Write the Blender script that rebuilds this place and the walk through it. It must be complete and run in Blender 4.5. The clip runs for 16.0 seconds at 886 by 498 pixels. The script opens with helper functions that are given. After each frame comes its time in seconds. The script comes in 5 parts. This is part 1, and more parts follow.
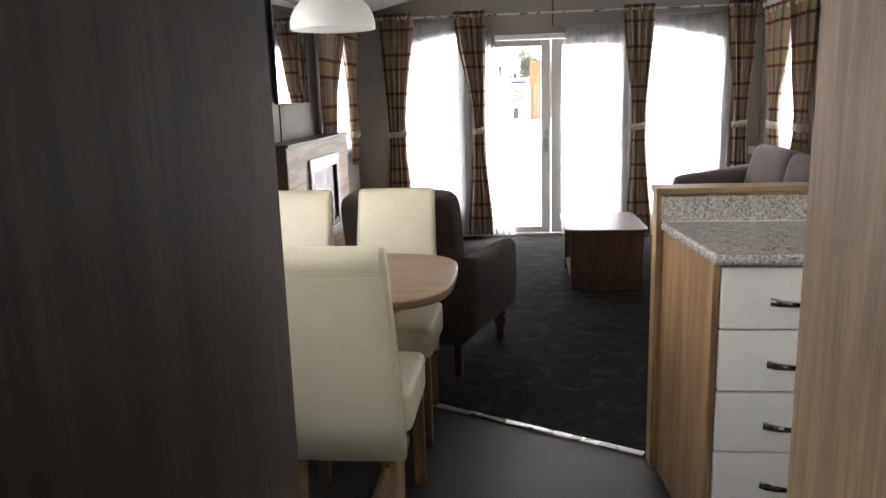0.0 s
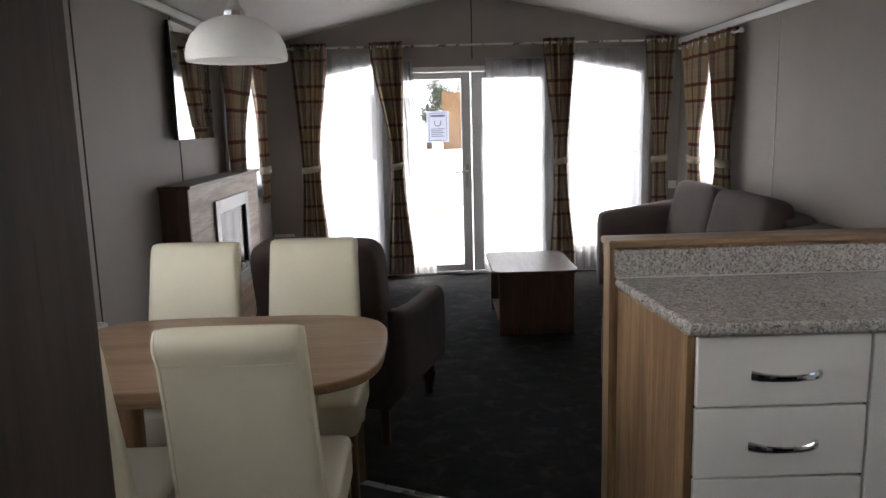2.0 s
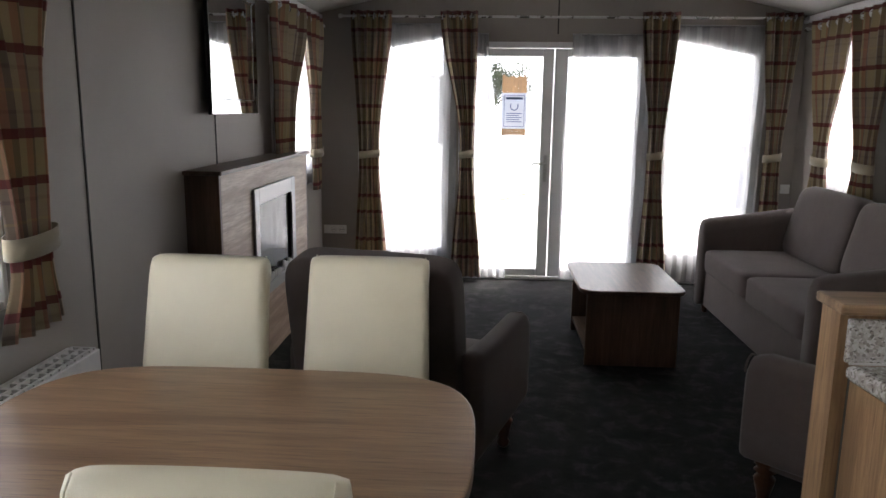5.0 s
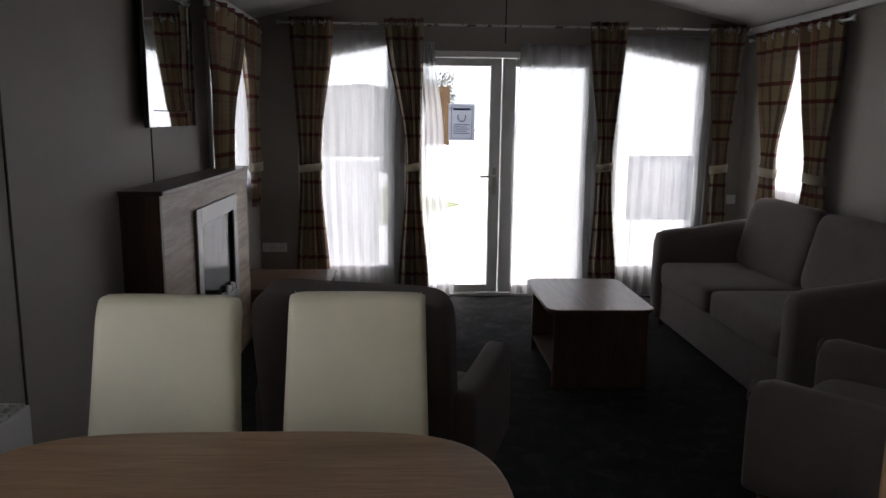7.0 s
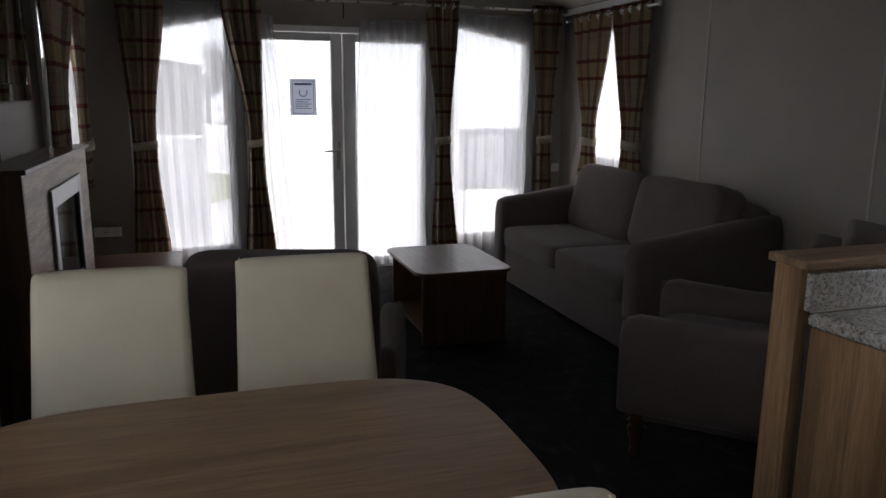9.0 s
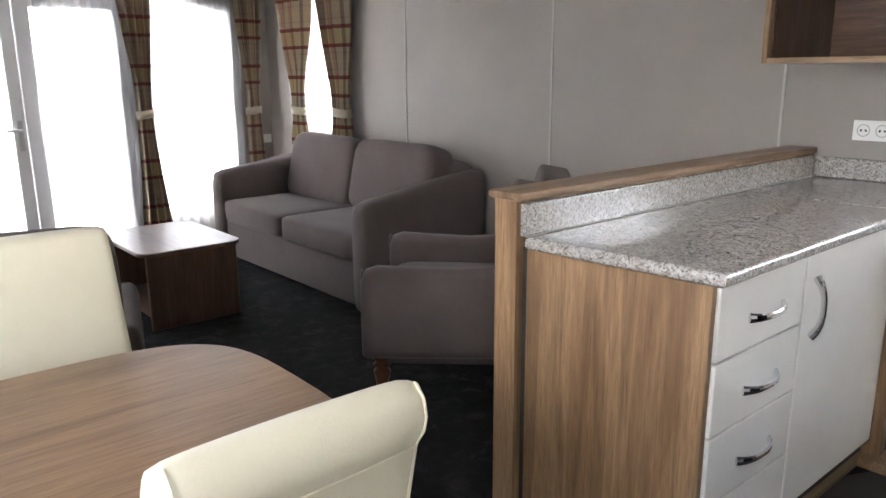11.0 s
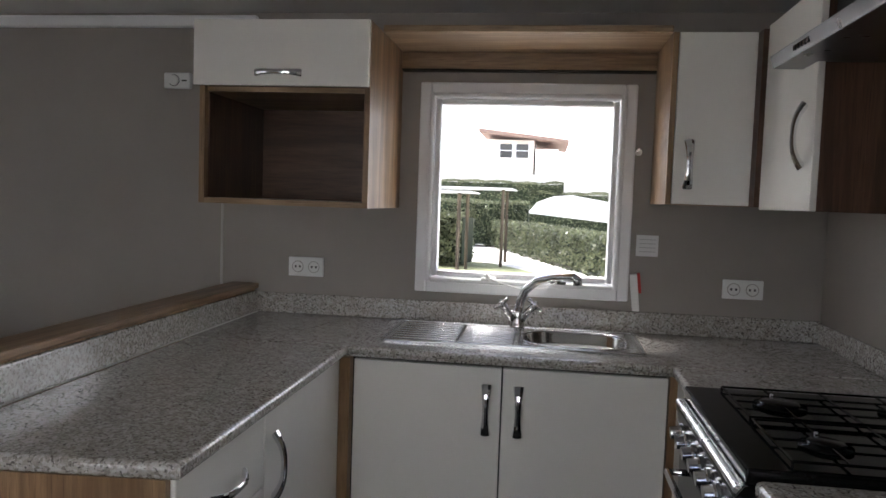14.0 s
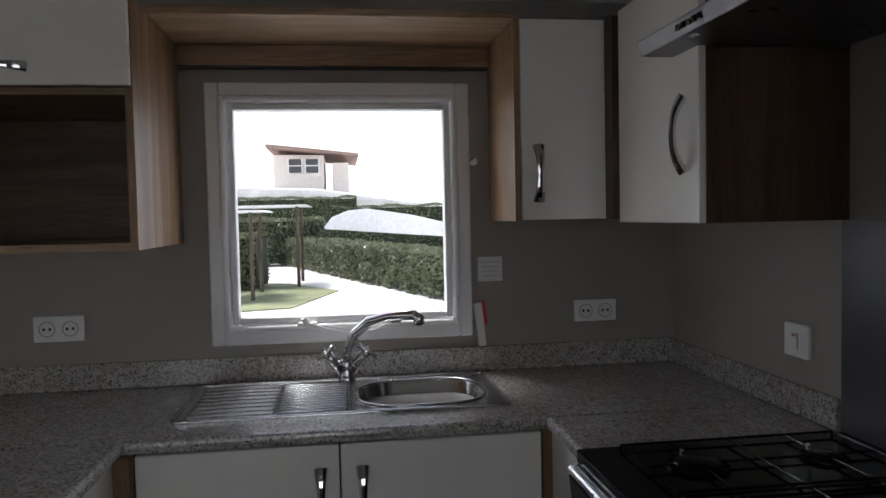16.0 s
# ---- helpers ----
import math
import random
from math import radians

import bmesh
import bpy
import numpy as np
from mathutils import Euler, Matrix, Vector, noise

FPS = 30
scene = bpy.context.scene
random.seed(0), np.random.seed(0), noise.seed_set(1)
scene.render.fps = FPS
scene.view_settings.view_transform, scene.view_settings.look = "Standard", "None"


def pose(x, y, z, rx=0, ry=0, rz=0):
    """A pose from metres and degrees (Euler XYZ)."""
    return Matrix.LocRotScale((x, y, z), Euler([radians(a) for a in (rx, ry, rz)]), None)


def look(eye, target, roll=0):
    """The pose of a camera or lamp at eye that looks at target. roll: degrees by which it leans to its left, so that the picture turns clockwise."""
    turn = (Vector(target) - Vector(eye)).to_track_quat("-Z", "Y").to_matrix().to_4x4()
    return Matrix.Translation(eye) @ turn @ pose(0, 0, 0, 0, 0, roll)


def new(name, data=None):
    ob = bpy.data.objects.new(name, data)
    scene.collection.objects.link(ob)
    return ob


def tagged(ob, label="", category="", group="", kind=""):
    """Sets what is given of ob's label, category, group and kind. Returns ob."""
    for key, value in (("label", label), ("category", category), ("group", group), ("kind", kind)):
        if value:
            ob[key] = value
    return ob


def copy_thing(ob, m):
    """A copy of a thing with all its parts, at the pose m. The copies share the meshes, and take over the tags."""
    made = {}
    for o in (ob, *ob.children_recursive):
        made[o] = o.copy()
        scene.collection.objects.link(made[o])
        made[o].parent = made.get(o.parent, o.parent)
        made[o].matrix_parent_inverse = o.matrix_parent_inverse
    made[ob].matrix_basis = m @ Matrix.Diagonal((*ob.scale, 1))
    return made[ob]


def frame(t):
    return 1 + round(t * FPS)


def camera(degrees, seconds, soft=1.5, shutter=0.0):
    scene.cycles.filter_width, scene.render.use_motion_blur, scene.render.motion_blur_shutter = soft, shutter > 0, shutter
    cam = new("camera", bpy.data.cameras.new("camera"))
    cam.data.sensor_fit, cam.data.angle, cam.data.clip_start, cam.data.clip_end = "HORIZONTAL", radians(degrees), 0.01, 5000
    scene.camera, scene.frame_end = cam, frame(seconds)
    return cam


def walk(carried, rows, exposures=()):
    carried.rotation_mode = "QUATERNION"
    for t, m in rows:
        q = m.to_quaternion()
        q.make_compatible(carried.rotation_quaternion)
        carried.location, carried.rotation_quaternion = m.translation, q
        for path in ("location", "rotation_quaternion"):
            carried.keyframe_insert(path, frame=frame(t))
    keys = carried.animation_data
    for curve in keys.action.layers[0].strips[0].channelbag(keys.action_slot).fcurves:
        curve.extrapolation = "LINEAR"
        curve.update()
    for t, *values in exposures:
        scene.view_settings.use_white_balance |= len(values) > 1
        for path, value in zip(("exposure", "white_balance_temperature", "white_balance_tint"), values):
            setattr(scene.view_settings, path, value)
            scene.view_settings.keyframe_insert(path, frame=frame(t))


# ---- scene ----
cam = camera(62.0, 16.0)
PATH = [
    (0, (-0.512, -1.97, 1.332), (-0.722, -0.022, 0.928), -1.7),
    (0.5, (-0.541, -1.82, 1.33), (-0.575, 0.14, 0.932), -0.2),
    (1, (-0.569, -1.703, 1.343), (-0.512, 0.259, 0.956), 0.5),
    (1.5, (-0.571, -1.625, 1.354), (-0.451, 0.338, 0.989), -0.7),
    (2, (-0.582, -1.633, 1.37), (-0.56, 0.339, 1.036), -1.5),
    (2.5, (-0.569, -1.519, 1.357), (-0.523, 0.443, 0.969), -1.3),
    (3, (-0.577, -1.359, 1.367), (-0.622, 0.597, 0.955), -0.1),
    (3.5, (-0.584, -1.235, 1.357), (-0.734, 0.712, 0.921), 0.6),
    (4, (-0.642, -1.064, 1.352), (-0.792, 0.879, 0.903), 0.3),
    (4.2, (-0.661, -1.013, 1.367), (-0.789, 0.938, 0.945), -0.1),
    (6.3, (-0.778, -0.633, 1.349), (-0.891, 1.331, 0.988), 1.6),
    (6.5, (-0.781, -0.618, 1.352), (-0.896, 1.346, 0.991), -0.4),
    (7, (-0.919, -0.595, 1.371), (-0.827, 1.373, 1.023), 0.7),
    (7.5, (-0.939, -0.611, 1.337), (-0.732, 1.347, 0.989), -0.7),
    (8, (-1.107, -0.663, 1.359), (-0.629, 1.238, 0.963), -1.1),
    (8.2, (-1.150, -0.680, 1.363), (-0.698, 1.228, 0.963), 0.4),
    (10.3, (-1.411, -0.687, 1.305), (-0.43, 0.992, 0.84), 0.1),
    (10.5, (-1.428, -0.707, 1.321), (-0.409, 0.943, 0.831), 0.2),
    (11, (-1.399, -0.734, 1.312), (-0.134, 0.743, 0.846), -0.4),
    (11.5, (-1.373, -0.749, 1.319), (0.131, 0.513, 0.941), 0.8),
    (12, (-1.355, -0.733, 1.324), (0.284, 0.37, 1.015), 1.0),
    (12.5, (-1.298, -0.709, 1.328), (0.496, 0.134, 1.062), 1.2),
    (13, (-1.253, -0.677, 1.345), (0.642, -0.079, 1.12), 1.4),
    (13.5, (-1.231, -0.617, 1.354), (0.716, -0.2, 1.173), 1.5),
    (14, (-1.166, -0.606, 1.369), (0.811, -0.329, 1.237), 2.0),
    (14.5, (-1.003, -0.617, 1.378), (0.991, -0.503, 1.28), 1.5),
    (15, (-0.871, -0.623, 1.366), (1.124, -0.678, 1.242), 2.8),
    (15.5, (-0.758, -0.581, 1.393), (1.229, -0.776, 1.276), 0.9),
    (16, (-0.675, -0.505, 1.401), (1.304, -0.778, 1.31), -1.2),
]
EXPOSURES = [(0, 2.55, 6450, 12), (1, 2.15, 6300, 12), (2, 1.7, 6300, 12), (3, 1.75, 6300, 12), (4.2, 1.85, 6300, 12), (6.3, 0.95, 6300, 12), (7, 0.55, 6200, 12), (8.2, 0.3, 6200, 12), (10.3, 1.7, 6100, 12), (11, 2.85, 6150, 12), (12.5, 2.7, 6250, 12), (13, 1.85, 6200, 12), (13.5, 1.42, 6200, 12), (14.5, 0.85, 6150, 12), (15, 0.5, 6050, 12), (16, 0.25, 6000, 12)]
walk(cam, [(t, look(eye, target, roll)) for t, eye, target, roll in PATH], EXPOSURES)

# ---- world and sun ----
world = bpy.data.worlds.new("sky")
scene.world = world
world.use_nodes = True
wn = world.node_tree
sky = wn.nodes.new("ShaderNodeTexSky")
sky.sky_type, sky.sun_disc = "NISHITA", False
SUN_EL, SUN_ROT = radians(67), radians(50)
sky.sun_elevation, sky.sun_rotation = SUN_EL, SUN_ROT
sky.air_density, sky.dust_density = 1.0, 3.0
wn.nodes["Background"].inputs["Strength"].default_value = 0.15
wn.links.new(sky.outputs["Color"], wn.nodes["Background"].inputs["Color"])
sun = new("sun", bpy.data.lights.new("sun", "SUN"))
sun.data.energy, sun.data.angle, sun.data.color = 4.8, radians(24), (1.0, 0.95, 0.88)
sun.matrix_world = look((7.66, 6.43, 23.56), (0, 0, 0))

# ---- helpers of this scene ----
WHERE = {}


def thing(name, at, label, category, group="", kind=""):
    """An empty at the base of a thing, which parents its parts."""
    ob = new(name)
    ob.empty_display_size = 0.1
    ob.location = at
    WHERE[ob] = Vector(at)
    return tagged(ob, label, category, group, kind)


def mesh_of(name, bm, material, smooth=False):
    bmesh.ops.recalc_face_normals(bm, faces=bm.faces)
    me = bpy.data.meshes.new(name)
    bm.to_mesh(me)
    bm.free()
    me.materials.append(material)
    if smooth:
        me.polygons.foreach_set("use_smooth", [True] * len(me.polygons))
    return me


def part(name, bm, material, parent, label="", smooth=False):
    """One mesh under a thing or a part, built in world coordinates."""
    at = WHERE[parent]
    bmesh.ops.translate(bm, verts=bm.verts, vec=-at)
    ob = new(name, mesh_of(name, bm, material, smooth))
    ob.parent = parent
    WHERE[ob] = at.copy()
    return tagged(ob, label)


def solid(name, bm, material, label, category, kind="", smooth=False, group="", at=(0, 0, 0)):
    """A thing or piece of the setting that is one mesh."""
    bmesh.ops.translate(bm, verts=bm.verts, vec=-Vector(at))
    ob = new(name, mesh_of(name, bm, material, smooth))
    ob.location = at
    WHERE[ob] = Vector(at)
    return tagged(ob, label, category, group, kind)


def box(x0, x1, y0, y1, z0, z1, bevel=0.0, seg=2, bm=None):
    tmp = bmesh.new()
    bmesh.ops.create_cube(tmp, size=1)
    sx, sy, sz = abs(x1 - x0), abs(y1 - y0), abs(z1 - z0)
    for v in tmp.verts:
        v.co = Vector(((x0 + x1) / 2 + v.co.x * sx, (y0 + y1) / 2 + v.co.y * sy, (z0 + z1) / 2 + v.co.z * sz))
    if bevel:
        bmesh.ops.bevel(tmp, geom=tmp.edges[:], offset=min(bevel, 0.45 * min(sx, sy, sz)), segments=seg, profile=0.5, affect="EDGES")
    return join(bm, tmp)


def join(bm, tmp):
    if bm is None:
        return tmp
    me = bpy.data.meshes.new("tmp")
    tmp.to_mesh(me)
    tmp.free()
    bm.from_mesh(me)
    bpy.data.meshes.remove(me)
    return bm


def prism(points, axis, a, b, bevel=0.0, seg=2, bm=None, edges="all"):
    """A polygon of the two other axes (in the order x, y, z), extruded along axis from a to b."""
    tmp = bmesh.new()

    def at(p, w):
        return {"x": (w, p[0], p[1]), "y": (p[0], w, p[1]), "z": (p[0], p[1], w)}[axis]
    lo = [tmp.verts.new(at(p, a)) for p in points]
    hi = [tmp.verts.new(at(p, b)) for p in points]
    f0, f1 = tmp.faces.new(lo), tmp.faces.new(hi)
    n = len(points)
    for i in range(n):
        tmp.faces.new((lo[i], lo[(i + 1) % n], hi[(i + 1) % n], hi[i]))
    bmesh.ops.recalc_face_normals(tmp, faces=tmp.faces)
    if bevel:
        es = tmp.edges[:] if edges == "all" else list({e for f in (f0, f1) for e in f.edges})
        bmesh.ops.bevel(tmp, geom=es, offset=bevel, segments=seg, profile=0.5, affect="EDGES")
    return join(bm, tmp)


def tube(points, radius, sides=12, bm=None, flat=1.0):
    """A round bar along points; radius is a number or one for each point."""
    tmp = bmesh.new()
    pts = [Vector(p) for p in points]
    rad = radius if isinstance(radius, (list, tuple)) else [radius] * len(pts)
    rings, last = [], None
    for i, p in enumerate(pts):
        d = (pts[min(i + 1, len(pts) - 1)] - pts[max(i - 1, 0)]).normalized()
        up = last if last is not None else (Vector((0, 0, 1)) if abs(d.z) < 0.9 else Vector((1, 0, 0)))
        s = d.cross(up).normalized()
        up = s.cross(d).normalized()
        last = up
        rings.append([tmp.verts.new(p + s * (math.cos(2 * math.pi * k / sides) * rad[i]) + up * (math.sin(2 * math.pi * k / sides) * rad[i] * flat)) for k in range(sides)])
    for r0, r1 in zip(rings, rings[1:]):
        for k in range(sides):
            tmp.faces.new((r0[k], r0[(k + 1) % sides], r1[(k + 1) % sides], r1[k]))
    tmp.faces.new(rings[0])
    tmp.faces.new(rings[-1])
    return join(bm, tmp)


def lathe(profile, at=(0, 0, 0), sides=24, bm=None, caps=True):
    """A turned shape: (radius, z) pairs round the z axis through at."""
    tmp = bmesh.new()
    rings = []
    for r, z in profile:
        rings.append([tmp.verts.new((at[0] + r * math.cos(2 * math.pi * k / sides), at[1] + r * math.sin(2 * math.pi * k / sides), at[2] + z)) for k in range(sides)])
    for r0, r1 in zip(rings, rings[1:]):
        for k in range(sides):
            tmp.faces.new((r0[k], r0[(k + 1) % sides], r1[(k + 1) % sides], r1[k]))
    if caps:
        tmp.faces.new(rings[0])
        tmp.faces.new(rings[-1])
    return join(bm, tmp)


def rounded(x0, x1, y0, y1, r, n=8):
    """The outline of a rectangle with round corners."""
    out = []
    for cx, cy, a in ((x1 - r, y1 - r, 0), (x0 + r, y1 - r, 90), (x0 + r, y0 + r, 180), (x1 - r, y0 + r, 270)):
        out += [(cx + r * math.cos(radians(a + 90 * k / n)), cy + r * math.sin(radians(a + 90 * k / n))) for k in range(n + 1)]
    return out


# ---- materials ----
def node_mat(name):
    m = bpy.data.materials.new(name)
    m.use_nodes = True
    nt = m.node_tree
    return m, nt, nt.nodes["Principled BSDF"]


def link(nt, a, b):
    nt.links.new(a, b)


def coords(nt, scale=(1, 1, 1), source="Object"):
    tc = nt.nodes.new("ShaderNodeTexCoord")
    mp = nt.nodes.new("ShaderNodeMapping")
    mp.inputs["Scale"].default_value = scale
    link(nt, tc.outputs[source], mp.inputs["Vector"])
    return mp.outputs["Vector"]


def noise_at(nt, vec, scale, detail=4.0, rough=0.6, distort=0.0):
    n = nt.nodes.new("ShaderNodeTexNoise")
    n.inputs["Scale"].default_value, n.inputs["Detail"].default_value = scale, detail
    n.inputs["Roughness"].default_value, n.inputs["Distortion"].default_value = rough, distort
    link(nt, vec, n.inputs["Vector"])
    return n.outputs["Fac"]


def ramp(nt, fac, stops, constant=False):
    r = nt.nodes.new("ShaderNodeValToRGB")
    r.color_ramp.interpolation = "CONSTANT" if constant else "LINEAR"
    el = r.color_ramp.elements
    while len(el) < len(stops):
        el.new(0.5)
    for e, (p, c) in zip(el, stops):
        e.position, e.color = p, (*c, 1) if len(c) == 3 else c
    link(nt, fac, r.inputs["Fac"])
    return r.outputs["Color"]


def mix(nt, fac, a, b, blend="MIX"):
    n = nt.nodes.new("ShaderNodeMix")
    n.data_type, n.blend_type = "RGBA", blend
    for socket, value in ((n.inputs["Factor"], fac), (n.inputs["A"], a), (n.inputs["B"], b)):
        if isinstance(value, (int, float)):
            socket.default_value = value
        elif isinstance(value, tuple):
            socket.default_value = (*value, 1)
        else:
            link(nt, value, socket)
    return n.outputs["Result"]


def bump(nt, bsdf, height, strength, distance):
    b = nt.nodes.new("ShaderNodeBump")
    b.inputs["Strength"].default_value, b.inputs["Distance"].default_value = strength, distance
    link(nt, height, b.inputs["Height"])
    link(nt, b.outputs["Normal"], bsdf.inputs["Normal"])


def plain(name, colour, rough=0.5, metal=0.0, vary=0.12, scale=6.0, grain=120.0, bumps=0.1, depth=0.001, spec=0.5):
    """A painted, moulded or metal surface with stains at a large scale and grain at a small one."""
    m, nt, p = node_mat(name)
    v = coords(nt)
    big, small = noise_at(nt, v, scale, 3), noise_at(nt, v, grain, 3)
    dark = tuple(c * (1 - vary) for c in colour)
    light = tuple(min(1, c * (1 + vary)) for c in colour)
    c = ramp(nt, big, [(0.3, dark), (0.7, light)])
    c = mix(nt, ramp(nt, small, [(0.35, (0, 0, 0)), (0.65, (vary, vary, vary))]), c, tuple(c * 0.8 for c in colour))
    link(nt, c, p.inputs["Base Color"])
    r = nt.nodes.new("ShaderNodeMapRange")
    r.inputs["To Min"].default_value, r.inputs["To Max"].default_value = max(0.02, rough - 0.08), min(1, rough + 0.08)
    link(nt, big, r.inputs["Value"])
    link(nt, r.outputs["Result"], p.inputs["Roughness"])
    p.inputs["Metallic"].default_value = metal
    p.inputs["Specular IOR Level"].default_value = spec
    if bumps:
        bump(nt, p, small, bumps, depth)
    return m


def wood(name, dark, light, along="z", rough=0.45, ring=7.0, contrast=1.0):
    """Foil-faced board with long grain along one axis."""
    m, nt, p = node_mat(name)
    stretch = {"x": (0.09, 1, 1), "y": (1, 0.09, 1), "z": (1, 1, 0.09)}[along]
    v = coords(nt, stretch)
    broad = noise_at(nt, v, ring, 3, 0.5, 1.6)
    fine = noise_at(nt, v, 90, 4, 0.7)
    pores = noise_at(nt, coords(nt, tuple(0.03 if s < 1 else 1 for s in stretch)), 260, 2, 0.6)
    mid = tuple((a + b) / 2 for a, b in zip(dark, light))
    c = ramp(nt, broad, [(0.32, dark), (0.45, mid), (0.55, light), (0.68, mid)])
    c = mix(nt, ramp(nt, fine, [(0.35, (0.45 * contrast,) * 3), (0.6, (0, 0, 0))]), c, tuple(0.55 * a for a in dark))
    streak = noise_at(nt, coords(nt, tuple(0.05 if s < 1 else 1 for s in stretch)), 24, 3, 0.55, 0.8)
    c = mix(nt, ramp(nt, streak, [(0.36, (0.5 * contrast,) * 3), (0.5, (0, 0, 0))]), c, tuple(0.62 * a for a in dark))
    c = mix(nt, ramp(nt, pores, [(0.3, (0.5,) * 3), (0.42, (0, 0, 0))]), c, tuple(0.4 * a for a in dark))
    link(nt, c, p.inputs["Base Color"])
    p.inputs["Roughness"].default_value = rough
    bump(nt, p, fine, 0.12, 0.0008)
    return m


def cloth(name, colour, weave=900.0, vary=0.25, rough=0.9, sheen=0.3):
    m, nt, p = node_mat(name)
    v = coords(nt)
    big, mid_n, fine = noise_at(nt, v, 4, 3), noise_at(nt, v, 45, 4, 0.7), noise_at(nt, v, weave, 2, 0.7)
    c = ramp(nt, big, [(0.3, tuple(a * (1 - vary * 0.5) for a in colour)), (0.7, tuple(a * (1 + vary * 0.5) for a in colour))])
    c = mix(nt, ramp(nt, fine, [(0.35, (0.4,) * 3), (0.65, (0, 0, 0))]), c, tuple(a * (1 - vary) for a in colour))
    c = mix(nt, ramp(nt, mid_n, [(0.4, (0.25,) * 3), (0.6, (0, 0, 0))]), c, tuple(a * (1 - vary) for a in colour))
    link(nt, c, p.inputs["Base Color"])
    p.inputs["Roughness"].default_value = rough
    p.inputs["Sheen Weight"].default_value = sheen
    p.inputs["Specular IOR Level"].default_value = 0.15
    bump(nt, p, mix(nt, 0.5, fine, mid_n), 0.3, 0.002)
    return m


WALL = plain("wall_vinyl", (0.305, 0.277, 0.246), 0.6, vary=0.05, scale=2.5, grain=350, bumps=0.15)
CEIL = plain("ceiling_board", (0.62, 0.60, 0.57), 0.6, vary=0.04, scale=2, grain=500, bumps=0.2)
WHITE = plain("white_upvc", (0.78, 0.78, 0.78), 0.35, vary=0.04, scale=5, grain=200, bumps=0.03)
FRONT = plain("cream_gloss_front", (0.77, 0.75, 0.70), 0.16, vary=0.03, scale=3, grain=400, bumps=0.03)
OAK = wood("oak_upright", (0.18, 0.098, 0.046), (0.37, 0.235, 0.125), "z", 0.42, 5.0)
OAK_X = wood("oak_lengthwise", (0.18, 0.105, 0.055), (0.34, 0.225, 0.13), "x", 0.42)
OAK_Y = wood("oak_crosswise", (0.23, 0.14, 0.075), (0.42, 0.29, 0.17), "y", 0.42)
WALNUT = wood("dark_wood_upright", (0.07, 0.036, 0.022), (0.15, 0.08, 0.05), "z", 0.4)
WALNUT_X = wood("dark_wood_lengthwise", (0.075, 0.04, 0.025), (0.16, 0.09, 0.055), "x", 0.35)
WALNUT_Y = wood("dark_wood_crosswise", (0.075, 0.04, 0.025), (0.16, 0.09, 0.055), "y", 0.35)
TABLE = wood("table_top_oak", (0.175, 0.100, 0.050), (0.31, 0.195, 0.108), "x", 0.33, 5.0, 0.65)
LEATHER = plain("cream_faux_leather", (0.68, 0.63, 0.47), 0.42, vary=0.05, scale=4, grain=260, bumps=0.25, depth=0.0015)
SOFA = cloth("grey_brown_fabric", (0.118, 0.095, 0.087), sheen=0.1)
CHROME = plain("chrome", (0.66, 0.66, 0.67), 0.07, 1.0, vary=0.05, bumps=0)
STEEL = plain("brushed_steel", (0.62, 0.62, 0.61), 0.28, 1.0, vary=0.1, grain=400, bumps=0.08)
SINK = plain("polished_sink_steel", (0.60, 0.60, 0.60), 0.17, 1.0, vary=0.06, scale=9, grain=500, bumps=0.02)
DARKSTEEL = plain("dark_hood_steel", (0.10, 0.10, 0.105), 0.3, 0.7, vary=0.1, bumps=0.02)
BLACK = plain("black_gloss", (0.010, 0.010, 0.011), 0.10, vary=0.2, bumps=0)
IRON = plain("black_iron", (0.02, 0.02, 0.02), 0.55, vary=0.2, bumps=0.2)
# near-black for dark joints and carcasses, and for shade filled into gaps
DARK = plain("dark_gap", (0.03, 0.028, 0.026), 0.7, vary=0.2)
PLASTIC = plain("white_plastic", (0.75, 0.75, 0.73), 0.4, vary=0.03, bumps=0.02)
RED = plain("red_plastic", (0.5, 0.04, 0.03), 0.4, vary=0.1)
INK = plain("blue_ink", (0.12, 0.17, 0.34), 0.8, vary=0.05, bumps=0)
JOINT = plain("joint_strip", (0.42, 0.40, 0.37), 0.5, vary=0.05)
STEEL_SPLASH = plain("grey_splashback", (0.045, 0.047, 0.05), 0.35, 0.0, vary=0.1)


def lucent(name, colour, share, rough):
    """Paper or opal glass that lets light glow through."""
    m, nt, p = node_mat(name)
    c = ramp(nt, noise_at(nt, coords(nt), 30, 3), [(0.3, tuple(a * 0.97 for a in colour)), (0.7, colour)])
    link(nt, c, p.inputs["Base Color"])
    p.inputs["Roughness"].default_value = rough
    tl, mx = nt.nodes.new("ShaderNodeBsdfTranslucent"), nt.nodes.new("ShaderNodeMixShader")
    link(nt, c, tl.inputs["Color"])
    mx.inputs["Fac"].default_value = share
    link(nt, p.outputs[0], mx.inputs[1])
    link(nt, tl.outputs[0], mx.inputs[2])
    link(nt, mx.outputs[0], nt.nodes["Material Output"].inputs["Surface"])
    return m


SHADE, PAPER = lucent("opal_glass", (0.92, 0.92, 0.90), 0.6, 0.25), lucent("paper", (0.85, 0.85, 0.85), 0.4, 0.8)
ENAMEL = plain("black_enamel", (0.006, 0.006, 0.006), 0.10, vary=0.2, bumps=0, spec=0.22)
NOTICE = lucent("notice_paper", (0.72, 0.74, 0.80), 0.42, 0.8)
TIEBAND = cloth("beige_band", (0.30, 0.26, 0.185), 700, 0.15)


